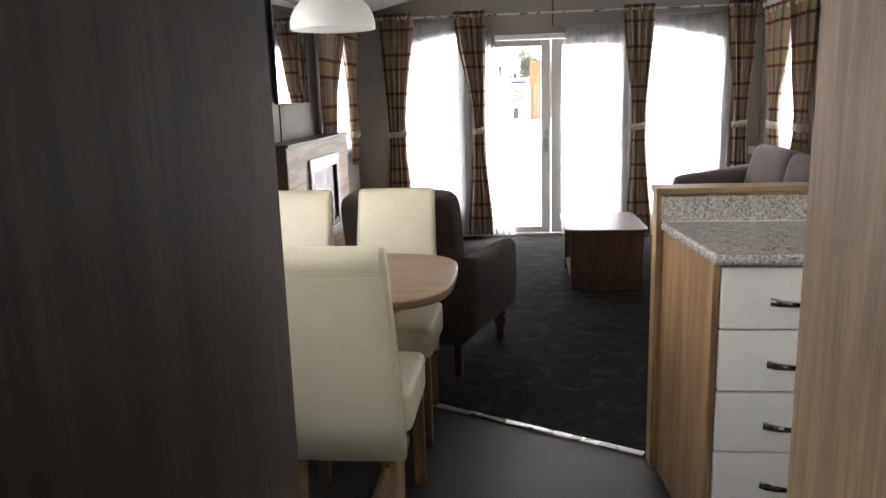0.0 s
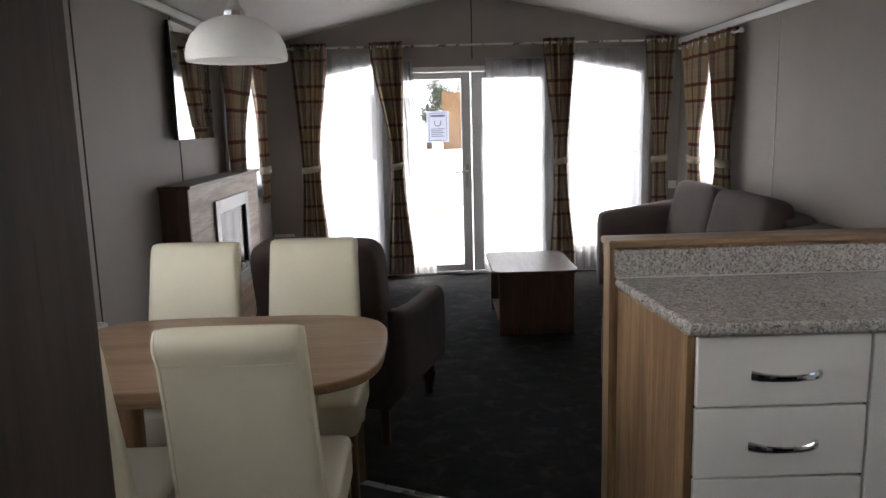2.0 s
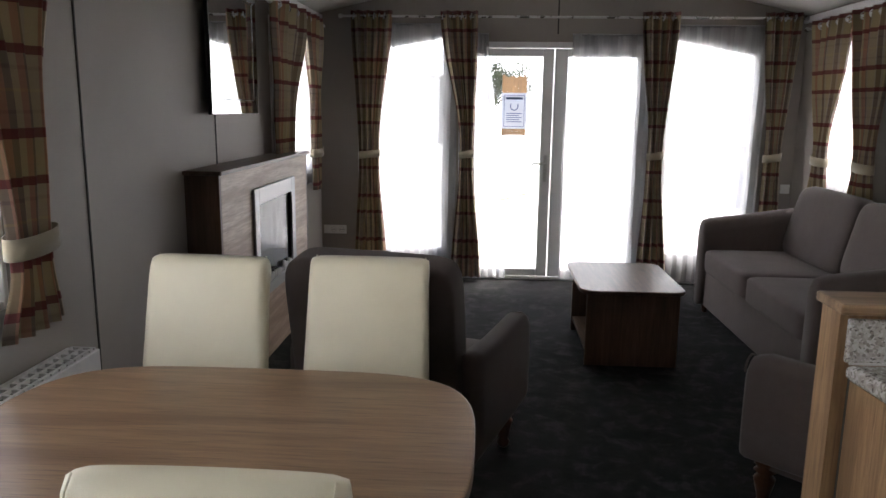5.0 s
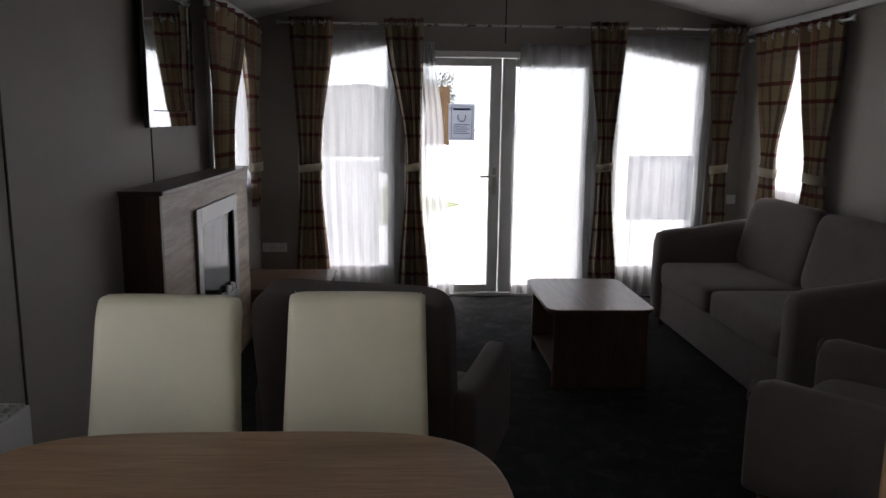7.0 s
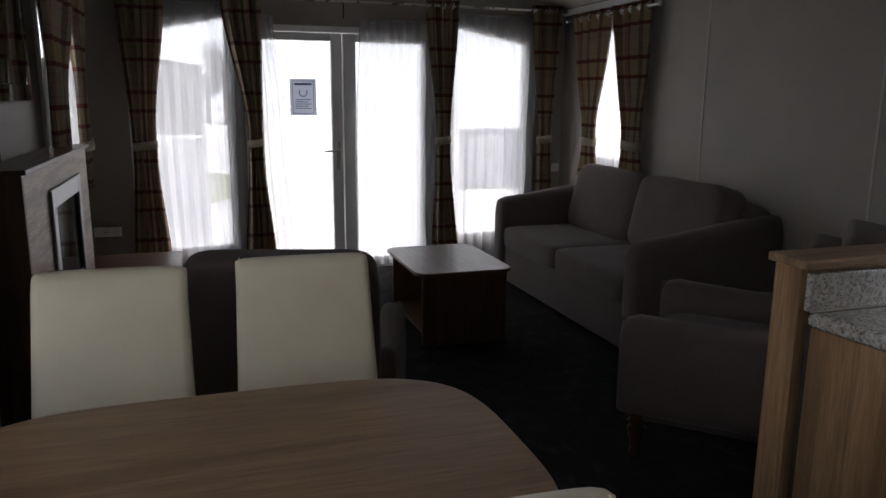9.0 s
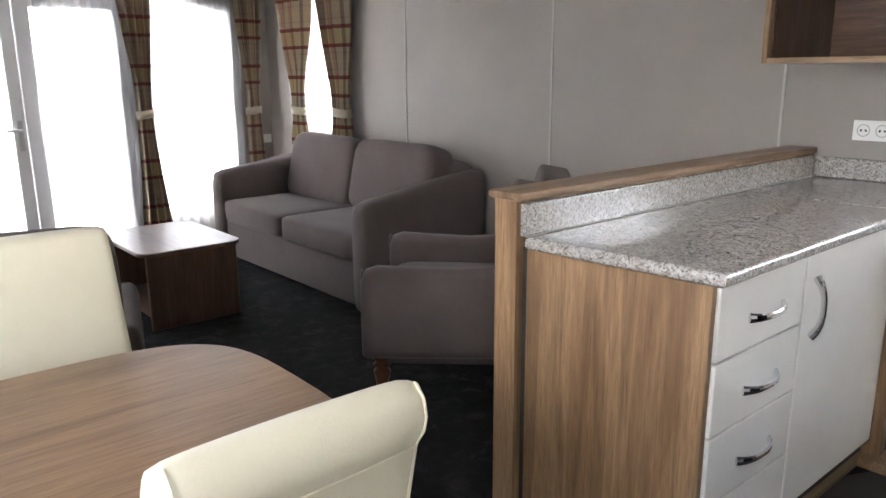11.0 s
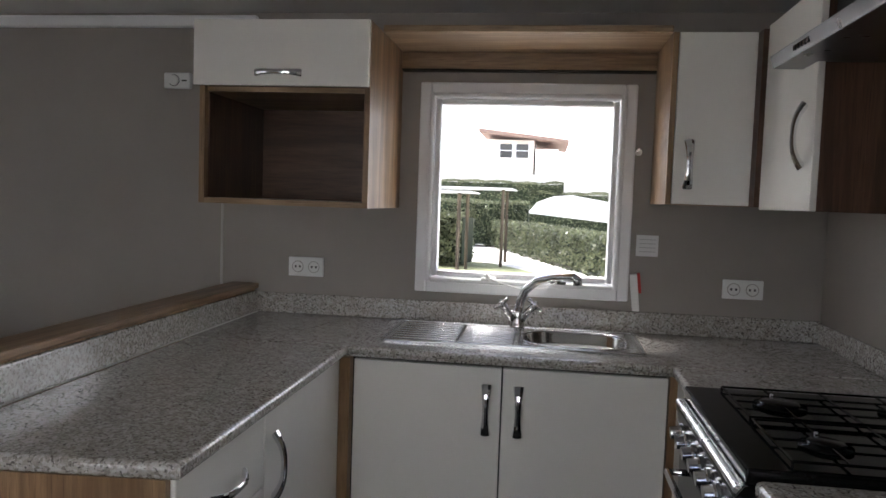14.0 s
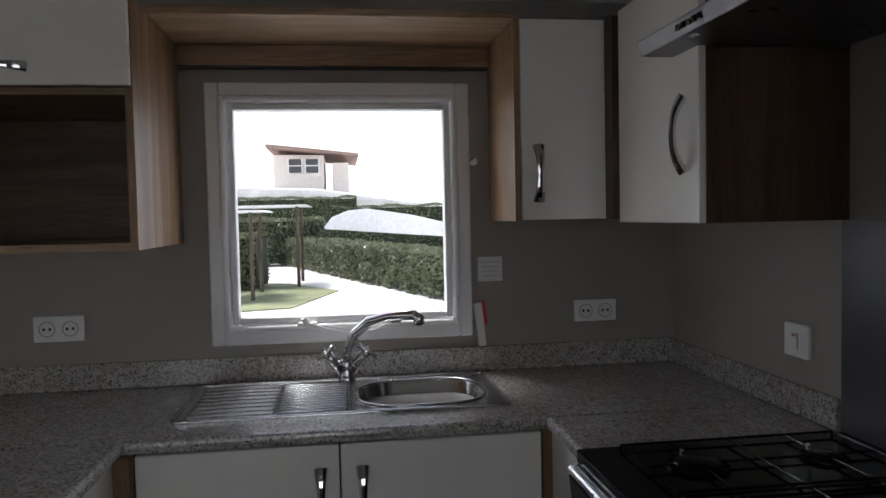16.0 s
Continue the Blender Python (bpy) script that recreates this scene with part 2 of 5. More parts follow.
def granite():
    m, nt, p = node_mat("speckled_laminate")
    v = coords(nt)
    cells = nt.nodes.new("ShaderNodeTexVoronoi")
    cells.inputs["Scale"].default_value = 175
    link(nt, v, cells.inputs["Vector"])
    speck = ramp(nt, cells.outputs["Color"], [(0.0, (0.12, 0.108, 0.096)), (0.24, (0.27, 0.25, 0.222)), (0.42, (0.37, 0.352, 0.32)), (0.7, (0.47, 0.455, 0.43))])
    big = noise_at(nt, v, 40, 4, 0.7)
    c = mix(nt, ramp(nt, big, [(0.34, (0.6,) * 3), (0.56, (0.0,) * 3)]), speck, (0.27, 0.24, 0.21))
    flecks = noise_at(nt, v, 150, 2, 0.5)
    c = mix(nt, ramp(nt, flecks, [(0.35, (0.85,) * 3), (0.41, (0,) * 3)]), c, (0.07, 0.06, 0.053))
    link(nt, c, p.inputs["Base Color"])
    p.inputs["Roughness"].default_value = 0.24
    p.inputs["Coat Weight"].default_value, p.inputs["Coat Roughness"].default_value = 0.6, 0.07
    bump(nt, p, cells.outputs["Distance"], 0.05, 0.0005)
    return m


def carpet():
    m, nt, p = node_mat("charcoal_carpet")
    v = coords(nt)
    tuft, patch, wide = noise_at(nt, v, 420, 3, 0.8), noise_at(nt, v, 9, 5, 0.7, 0.4), noise_at(nt, v, 2.2, 3)
    c = ramp(nt, patch, [(0.36, (0.015, 0.0145, 0.0142)), (0.52, (0.024, 0.023, 0.0225)), (0.64, (0.050, 0.048, 0.046))])
    c = mix(nt, ramp(nt, tuft, [(0.35, (0.6,) * 3), (0.6, (0, 0, 0))]), c, (0.018, 0.017, 0.017))
    c = mix(nt, ramp(nt, wide, [(0.4, (0.3,) * 3), (0.6, (0, 0, 0))]), c, (0.034, 0.033, 0.032))
    link(nt, c, p.inputs["Base Color"])
    p.inputs["Roughness"].default_value = 0.95
    p.inputs["Specular IOR Level"].default_value = 0.05
    bump(nt, p, mix(nt, 0.5, tuft, patch), 0.6, 0.006)
    return m


def glass():
    m, nt, p = node_mat("window_glass")
    p.inputs["Base Color"].default_value = (0.98, 0.99, 0.99, 1)
    p.inputs["Roughness"].default_value = 0.0
    p.inputs["Transmission Weight"].default_value = 1.0
    p.inputs["IOR"].default_value = 1.02
    return m


def voile():
    m, nt, p = node_mat("white_voile")
    out = nt.nodes["Material Output"]
    tr, tl, df = (nt.nodes.new("ShaderNodeBsdf" + k) for k in ("Transparent", "Translucent", "Diffuse"))
    tl.inputs["Color"].default_value = (0.58, 0.58, 0.59, 1)
    df.inputs["Color"].default_value = (0.7, 0.7, 0.7, 1)
    tr.inputs["Color"].default_value = (0.80, 0.80, 0.82, 1)
    m1, m2 = nt.nodes.new("ShaderNodeMixShader"), nt.nodes.new("ShaderNodeMixShader")
    m1.inputs["Fac"].default_value = 0.3
    link(nt, tl.outputs[0], m1.inputs[1])
    link(nt, df.outputs[0], m1.inputs[2])
    weave = noise_at(nt, coords(nt, (1, 1, 0.05)), 60, 3, 0.6)
    r = nt.nodes.new("ShaderNodeMapRange")
    r.inputs["To Min"].default_value, r.inputs["To Max"].default_value = 0.52, 0.76
    link(nt, weave, r.inputs["Value"])
    link(nt, r.outputs["Result"], m2.inputs["Fac"])
    link(nt, tr.outputs[0], m2.inputs[1])
    link(nt, m1.outputs[0], m2.inputs[2])
    link(nt, m2.outputs[0], out.inputs["Surface"])
    return m


def plaid():
    """A woven check on the cloth's own width and height in metres."""
    m, nt, p = node_mat("plaid_cloth")
    uv = nt.nodes.new("ShaderNodeUVMap")
    sep = nt.nodes.new("ShaderNodeSeparateXYZ")
    link(nt, uv.outputs["UV"], sep.inputs["Vector"])

    def stripes(socket, size, stops):
        d = nt.nodes.new("ShaderNodeMath")
        d.operation, d.inputs[1].default_value = "DIVIDE", size
        link(nt, socket, d.inputs[0])
        f = nt.nodes.new("ShaderNodeMath")
        f.operation = "FRACT"
        link(nt, d.outputs[0], f.inputs[0])
        return ramp(nt, f.outputs[0], stops, True)
    maroon, lime, taupe, straw = (0.125, 0.012, 0.02), (0.44, 0.355, 0.205), (0.39, 0.33, 0.265), (0.52, 0.43, 0.25)
    brown, rust = (0.085, 0.045, 0.03), (0.36, 0.13, 0.075)
    rows = stripes(sep.outputs["Y"], 0.35, [(0.0, maroon), (0.075, lime), (0.37, maroon), (0.44, taupe), (0.53, (0.25, 0.21, 0.19)), (0.56, taupe), (0.70, straw), (0.725, taupe), (0.86, (0.25, 0.21, 0.19)), (0.89, taupe)])
    # brown columns of the check are widened to paint in dark fold shade
    cols = stripes(sep.outputs["X"], 0.27, [(0.0, brown), (0.16, rust), (0.26, lime), (0.44, taupe), (0.48, brown), (0.60, taupe), (0.72, lime), (0.88, rust)])
    twill = noise_at(nt, coords(nt, (1, 1, 1), "UV"), 700, 2, 0.7)
    c = mix(nt, 0.62, rows, cols)
    line = stripes(sep.outputs["Y"], 0.35, [(0.0, (0.8,) * 3), (0.075, (0, 0, 0)), (0.37, (0.8,) * 3), (0.44, (0, 0, 0))])
    c = mix(nt, line, c, maroon)
    c = mix(nt, ramp(nt, twill, [(0.35, (0.3,) * 3), (0.65, (0, 0, 0))]), c, (0.16, 0.11, 0.06))
    tl, mx = nt.nodes.new("ShaderNodeBsdfTranslucent"), nt.nodes.new("ShaderNodeMixShader")
    link(nt, c, tl.inputs["Color"])
    mx.inputs["Fac"].default_value = 0.2
    link(nt, p.outputs[0], mx.inputs[1])
    link(nt, tl.outputs[0], mx.inputs[2])
    link(nt, mx.outputs[0], nt.nodes["Material Output"].inputs["Surface"])
    link(nt, c, p.inputs["Base Color"])
    p.inputs["Roughness"].default_value = 0.85
    p.inputs["Sheen Weight"].default_value = 0.2
    bump(nt, p, twill, 0.2, 0.001)
    return m


def mirror_mat():
    m, nt, p = node_mat("silvered_glass")
    p.inputs["Base Color"].default_value = (0.85, 0.87, 0.87, 1)
    p.inputs["Metallic"].default_value, p.inputs["Roughness"].default_value = 1.0, 0.02
    return m


GRANITE, CARPET, GLASS, VOILE, PLAID, MIRROR = granite(), carpet(), glass(), voile(), plaid(), mirror_mat()
VINYL = plain("dark_vinyl_floor", (0.042, 0.040, 0.039), 0.5, vary=0.25, scale=7, grain=90, bumps=0.12)

# ---- the shell: floor, walls, ceiling ----
XL, XR, YF, YK = -2.06, 1.645, 5.06, -1.60        # left wall, right wall, gable wall, kitchen's back wall
XC = (XL + XR) / 2
EAVE, RIDGE = 2.075, 2.50
T = 0.07


def structure(name, bm, material, label, category, smooth=False):
    return solid(name, bm, material, label, category, "structure", smooth)


def strip_y(x):
    return 0.642 - 0.506 * (x + 0.064)


structure("floor_carpet", prism([(XL - T, strip_y(XL - T)), (XR + T, strip_y(XR + T)), (XR + T, YF + T), (XL - T, YF + T)], "z", -0.06, 0.0), CARPET, "charcoal mottled carpet of the lounge end", "carpet")
structure("floor_vinyl", prism([(XL - T, -4.2), (XR + T, -4.2), (XR + T, strip_y(XR + T)), (XL - T, strip_y(XL - T))], "z", -0.06, -0.003), VINYL, "dark grey vinyl floor of kitchen and dining end", "floor")
d = Vector((1, -0.506, 0)).normalized()
n = Vector((-d.y, d.x, 0))
bm = bmesh.new()
a, b = Vector((-2.0, strip_y(-2.0), 0)), Vector((-0.06, strip_y(-0.06), 0))
prof = [(-0.018, 0.0), (-0.012, 0.005), (0.012, 0.005), (0.018, 0.0)]
ra = [bm.verts.new(a + n * s + Vector((0, 0, h))) for s, h in prof]
rb = [bm.verts.new(b + n * s + Vector((0, 0, h))) for s, h in prof]
for i in range(3):
    bm.faces.new((ra[i], ra[i + 1], rb[i + 1], rb[i]))
bm.faces.new(ra), bm.faces.new(rb)
structure("trim_threshold", bm, STEEL, "silver metal threshold strip between carpet and vinyl", "floor trim")


def wall_x(name, x0, x1, y0, y1, holes, label, z1=EAVE + 0.04):
    """A wall along y with rectangular openings (y0, y1, z0, z1), in order."""
    bm, y = bmesh.new(), y0
    for h0, h1, s, e in holes:
        box(x0, x1, y, h0, 0, z1, bm=bm)
        box(x0, x1, h0, h1, 0, s, bm=bm)
        box(x0, x1, h0, h1, e, z1, bm=bm)
        y = h1
    box(x0, x1, y, y1, 0, z1, bm=bm)
    return structure(name, bm, WALL, label, "wall")


KW = (-0.875, -0.147, 1.055, 1.776)       # kitchen window opening
RW = (3.90, 4.66, 0.86, 1.90)             # lounge side windows
LW = (3.70, 4.70, 0.86, 1.90)
DW = (-0.75, 1.08, 0.80, 1.90)            # dining window
ED = (-2.35, -1.45, 0.90, 1.95)           # upper light of the entrance door
wall_x("wall_east", XR, XR + T, YK, YF + T, [KW, RW], "greige vinyl-faced side wall of kitchen and lounge")
wall_x("wall_west", XL - T, XL, -2.6, YF + T, [ED, DW, LW], "greige vinyl-faced side wall of dining and lounge")

# gable wall: pieces round two raked windows and the double door
WL, WR, DO = (-1.755, -1.03), (0.615, 1.34), (-0.955, 0.54)
DOOR_TOP, SILL = 1.87, 0.19


def rake(x):
    return 2.12 - 0.19 * abs(x - XC)


def roof(x):
    return RIDGE - (RIDGE - EAVE) * abs(x - XC) / (XR - XC) + 0.03


bm = bmesh.new()
for x0, x1 in ((XL, WL[0]), (WL[1], DO[0]), (DO[1], WR[0]), (WR[1], XR)):
    prism([(x0, 0), (x1, 0), (x1, roof(x1)), (x0, roof(x0))], "y", YF, YF + T, bm=bm)
for x0, x1 in (WL, WR):
    prism([(x0, 0), (x1, 0), (x1, SILL), (x0, SILL)], "y", YF, YF + T, bm=bm)
    prism([(x0, rake(x0)), (x1, rake(x1)), (x1, roof(x1)), (x0, roof(x0))], "y", YF, YF + T, bm=bm)
prism([(DO[0], DOOR_TOP), (DO[1], DOOR_TOP), (DO[1], roof(DO[1])), (XC, roof(XC)), (DO[0], roof(DO[0]))], "y", YF, YF + T, bm=bm)
structure("wall_gable", bm, WALL, "greige gable wall with raked windows and double door", "wall")
structure("wall_kitchen_back", box(-0.17, XR, YK - T, YK, 0, RIDGE), WALL, "greige wall behind the cooker", "wall")
structure("wall_hall_back", box(XL, -0.90, -2.67, -2.60, 0, RIDGE), WALL, "greige wall closing the entrance hall", "wall")
bm = box(-0.90, -0.83, -4.2, -2.05, 0, RIDGE)
box(-0.17, -0.10, -4.2, YK - T, 0, RIDGE, bm=bm)
box(-0.90, -0.10, -4.27, -4.2, 0, RIDGE, bm=bm)
structure("wall_passage", bm, WALL, "greige walls of the narrow passage", "wall")

bm = prism([(XL - T, EAVE - 0.015), (XC, RIDGE), (XC, RIDGE + 0.06), (XL - T, EAVE + 0.06)], "y", -4.27, YF + T)
prism([(XC, RIDGE), (XR + T, EAVE - 0.015), (XR + T, EAVE + 0.06), (XC, RIDGE + 0.06)], "y", -4.27, YF + T, bm=bm)
structure("ceiling", bm, CEIL, "white vaulted ceiling boards sloping to both sides", "ceiling")
for name, x0, x1, y0 in (("trim_cornice_east", XR - 0.03, XR - 0.002, 0.545), ("trim_cornice_west", XL + 0.002, XL + 0.03, -1.2)):
    structure(name, box(x0, x1, y0, YF, 2.015, 2.062, 0.008), WHITE, "white cornice strip under the ceiling", "cornice")
for i, (x, y0, y1) in enumerate([(XR - 0.004, 3.175, 3.187), (XR - 0.004, 1.92, 1.932), (XR - 0.004, 0.68, 0.692)]):
    structure("trim_joint_east", box(x, XR + 0.002, y0, y1, 0.9 if i == 2 else 0.0, 2.02, 0.002), JOINT, "pale joint strip between wall panels", "wall trim")
for y in (1.545, 2.75):
    structure("trim_joint_west", box(XL - 0.002, XL + 0.004, y, y + 0.010, 0.0, 2.02, 0.002), DARK, "dark joint strip between wall panels", "wall trim")
structure("trim_joint_gable", box(XC - 0.005, XC + 0.005, YF - 0.004, YF + 0.002, 1.93, 2.47, 0.002), DARK, "dark joint strip between wall panels", "wall trim")

# ---- windows and doors of the shell ----
def window_rect(name, wall, opening, label, frame=0.045, sash=0.04, surround=0.0, panes=1):
    """A white framed window in a wall of constant x; opening is (y0, y1, z0, z1)."""
    y0, y1, z0, z1 = opening
    s = 1 if wall > 0 else -1              # outward
    root = thing(name, (wall, (y0 + y1) / 2, z0), label, "window", kind="structure")

    def ring(name_, xa, xb, a0, a1, b0, b1, w, bev=0.006):
        bm = box(xa, xb, a0, a0 + w, b0, b1, bev)
        box(xa, xb, a1 - w, a1, b0, b1, bev, bm=bm)
        box(xa, xb, a0 + w, a1 - w, b0, b0 + w, bev, bm=bm)
        box(xa, xb, a0 + w, a1 - w, b1 - w, b1, bev, bm=bm)
        return part(name_, bm, WHITE, root)
    if surround:
        ring("surround", wall - s * 0.012, wall + s * 0.02, y0 - surround, y1 + surround, z0 - surround, z1 + surround, surround + 0.002)
    ring("window_frame", wall - s * 0.02, wall + s * 0.06, y0, y1, z0, z1, frame * 0.55)
    f = frame * 0.55 + 0.004
    ring("sash", wall - s * 0.006, wall + s * 0.045, y0 + f, y1 - f, z0 + f, z1 - f, sash * 0.7)
    g = f + sash * 0.7 - 0.006
    ob = part("pane", box(wall + s * 0.02, wall + s * 0.024, y0 + g, y1 - g, z0 + g, z1 - g), GLASS, root)
    ob.visible_shadow = False
    return root


kw = window_rect("window_kitchen", XR, KW, "white framed kitchen window above the sink", 0.032, 0.031, 0.04)
window_rect("window_lounge_east", XR, RW, "white framed side window behind the sofa")
window_rect("window_lounge_west", XL, LW, "white framed side window beside the fireplace")
window_rect("door_entrance", XL, ED, "white framed upper light of the entrance door", 0.06, 0.08)
window_rect("window_dining", XL, DW, "white framed window beside the dining table")
# stays and cord of the kitchen window
for y in (-0.395, -0.655):
    bm = box(XR - 0.035, XR - 0.018, y - 0.03, y + 0.03, 1.068, 1.082, 0.004)
    tube([(XR - 0.03, y, 1.08), (XR - 0.05, y + 0.012, 1.098)], [0.012, 0.007], 10, bm)
    part("stay_handle", bm, CHROME if y < -0.5 else PLASTIC, kw, "small window stay handle")
part("cord", tube([(XR - 0.04, -0.40, 1.08), (XR - 0.04, -0.45, 1.062), (XR - 0.035, -0.52, 1.045), (XR - 0.03, -0.60, 1.05), (XR - 0.04, -0.65, 1.075)], 0.003, 6), PLASTIC, kw)

for name, (x0, x1) in (("window_gable_west", WL), ("window_gable_east", WR)):
    root = thing(name, ((x0 + x1) / 2, YF, SILL), "tall white raked-top window in the gable wall", "window", kind="structure")
    w = 0.055

    def outline(i):
        return [(x0 + i, SILL + i), (x1 - i, SILL + i), (x1 - i, rake(x1 - i) - i), (x0 + i, rake(x0 + i) - i)]
    o, q = outline(0), outline(w)
    bm = bmesh.new()
    for k in range(4):
        j = (k + 1) % 4
        prism([o[k], o[j], q[j], q[k]], "y", YF - 0.015, YF + 0.055, bm=bm)
    part("window_frame", bm, WHITE, root)
    pane = part("pane", prism(outline(w - 0.005), "y", YF + 0.02, YF + 0.024), GLASS, root)
    pane.visible_shadow = False

# double door
root = thing("door_french", (XC, YF, 0), "white plastic double glazed garden doors, shut", "door", kind="structure")
bm = box(DO[0], DO[0] + 0.045, YF - 0.012, YF + 0.06, 0, DOOR_TOP, 0.004)
box(DO[1] - 0.045, DO[1], YF - 0.012, YF + 0.06, 0, DOOR_TOP, 0.004, bm=bm)
box(DO[0] + 0.045, DO[1] - 0.045, YF - 0.012, YF + 0.06, DOOR_TOP - 0.045, DOOR_TOP, 0.004, bm=bm)
box(DO[0] + 0.045, DO[1] - 0.045, YF - 0.02, YF + 0.06, 0, 0.028, 0.004, bm=bm)
part("door_frame", bm, WHITE, root)
MEET = -0.225
for x0, x1, grip in ((DO[0] + 0.05, MEET - 0.004, True), (MEET + 0.004, DO[1] - 0.05, False)):
    bm = bmesh.new()
    lw, rw = (0.085, 0.085) if grip else (0.10, 0.085)
    z0, z1 = 0.034, DOOR_TOP - 0.05
    box(x0, x0 + lw, YF - 0.02, YF + 0.045, z0, z1, 0.007, bm=bm)
    box(x1 - rw, x1, YF - 0.02, YF + 0.045, z0, z1, 0.007, bm=bm)
    box(x0 + lw, x1 - rw, YF - 0.02, YF + 0.045, z0, z0 + 0.06, 0.007, bm=bm)
    box(x0 + lw, x1 - rw, YF - 0.02, YF + 0.045, z1 - 0.06, z1, 0.007, bm=bm)
    leaf = part("door_leaf", bm, WHITE, root)
    pane = part("pane", box(x0 + lw - 0.005, x1 - rw + 0.005, YF + 0.008, YF + 0.012, z0 + 0.055, z1 - 0.055), GLASS, leaf)
    pane.visible_shadow = False
    if grip:
        hx = x1 - 0.04
        bm = box(hx - 0.016, hx + 0.016, YF - 0.032, YF - 0.02, 0.80, 1.01, 0.006)
        tube([(hx, YF - 0.03, 0.945), (hx, YF - 0.065, 0.945), (hx - 0.02, YF - 0.072, 0.945), (hx - 0.115, YF - 0.07, 0.942)], 0.009, 10, bm)
        lathe([(0.009, 0), (0.009, 0.008)], (hx, YF - 0.038, 0.85), 12, bm)
        part("door_handle", bm, STEEL, leaf, "satin lever handle")

# notice taped to the door's glass
nb = thing("paper_notice", (-0.525, YF + 0.004, 1.21), "white paper notice with blue border taped on door glass", "notice")
part("sheet", box(-0.625, -0.425, YF + 0.004, YF + 0.006, 1.21, 1.485), NOTICE, nb)
bm = box(-0.605, -0.445, YF + 0.0025, YF + 0.0035, 1.225, 1.229)
box(-0.605, -0.445, YF + 0.0025, YF + 0.0035, 1.465, 1.469, bm=bm)
box(-0.605, -0.601, YF + 0.0025, YF + 0.0035, 1.229, 1.465, bm=bm)
box(-0.449, -0.445, YF + 0.0025, YF + 0.0035, 1.229, 1.465, bm=bm)
part("border", bm, INK, nb)
bm = box(-0.59, -0.46, YF + 0.0025, YF + 0.0035, 1.435, 1.452)
for k in range(9):
    a0, a1 = radians(115 + k * 34), radians(115 + (k + 1) * 34)
    if k in (0, 8):
        continue
    tube([(-0.525 + 0.03 * math.cos(a0), YF + 0.003, 1.385 + 0.033 * math.sin(a0)), (-0.525 + 0.03 * math.cos(a1), YF + 0.003, 1.385 + 0.033 * math.sin(a1))], 0.004, 6, bm)
for k in range(5):
    box(-0.585, -0.465 - 0.02 * (k % 2), YF + 0.0025, YF + 0.0035, 1.325 - k * 0.016, 1.331 - k * 0.016, bm=bm)
part("printing", bm, INK, nb, "grey blue printed ring and lines")


# ---- curtains ----
def sheet_mesh(name, axis, wall, z_of, edges, folds, amp, width, material, rows=36, cols=72, seed=0, thick=0.0, parent=None, phase=0.0):
    """Hanging cloth. edges: (z, a0, a1) from top to bottom along the wall; the cloth waves towards the room."""
    rnd = random.Random(seed)
    wob = [rnd.uniform(-0.6, 0.6) for _ in range(8)]
    bm = bmesh.new()
    uvl = bm.loops.layers.uv.new("UVMap")
    zs = [e[0] for e in edges]
    grid = []

    def at(z):
        for (za, a0, a1), (zb, b0, b1) in zip(edges, edges[1:]):
            if za >= z >= zb:
                k = (za - z) / (za - zb)
                k = k * k * (3 - 2 * k)
                return a0 + (b0 - a0) * k, a1 + (b1 - a1) * k
        return edges[-1][1:]
    top = zs[0]
    for i in range(rows + 1):
        z = top + (zs[-1] - top) * i / rows
        lo, hi = at(z)
        row = []
        for j in range(cols + 1):
            u = j / cols
            lane = u * folds
            ph = 2 * math.pi * (u * folds + phase + 0.10 * wob[int(lane) % 8] + 0.05 * math.sin(3 * z + wob[2] * 4))
            squeeze = min(1.0, 0.35 + (hi - lo) / max(1e-6, edges[0][2] - edges[0][1]) * 0.65)
            depth = amp * (0.75 + 0.3 * wob[int(lane + 1) % 8]) * math.sin(ph) * squeeze + 0.006 * math.sin(9 * z + 5 * u + wob[0])
            a = lo + (hi - lo) * (u + 0.35 / folds / 6.28 * math.sin(2 * ph))
            if axis == "y":
                co = (a, wall + depth, z)
            else:
                co = (wall + depth, a, z)
            row.append((bm.verts.new(co), (u * width, top - z)))
        grid.append(row)
    for r0, r1 in zip(grid, grid[1:]):
        for j in range(cols):
            quad = (r0[j], r0[j + 1], r1[j + 1], r1[j])
            f = bm.faces.new([v for v, _ in quad])
            for lp, (_, uvc) in zip(f.loops, quad):
                lp[uvl].uv = uvc
    return bm


RODZ = 2.045


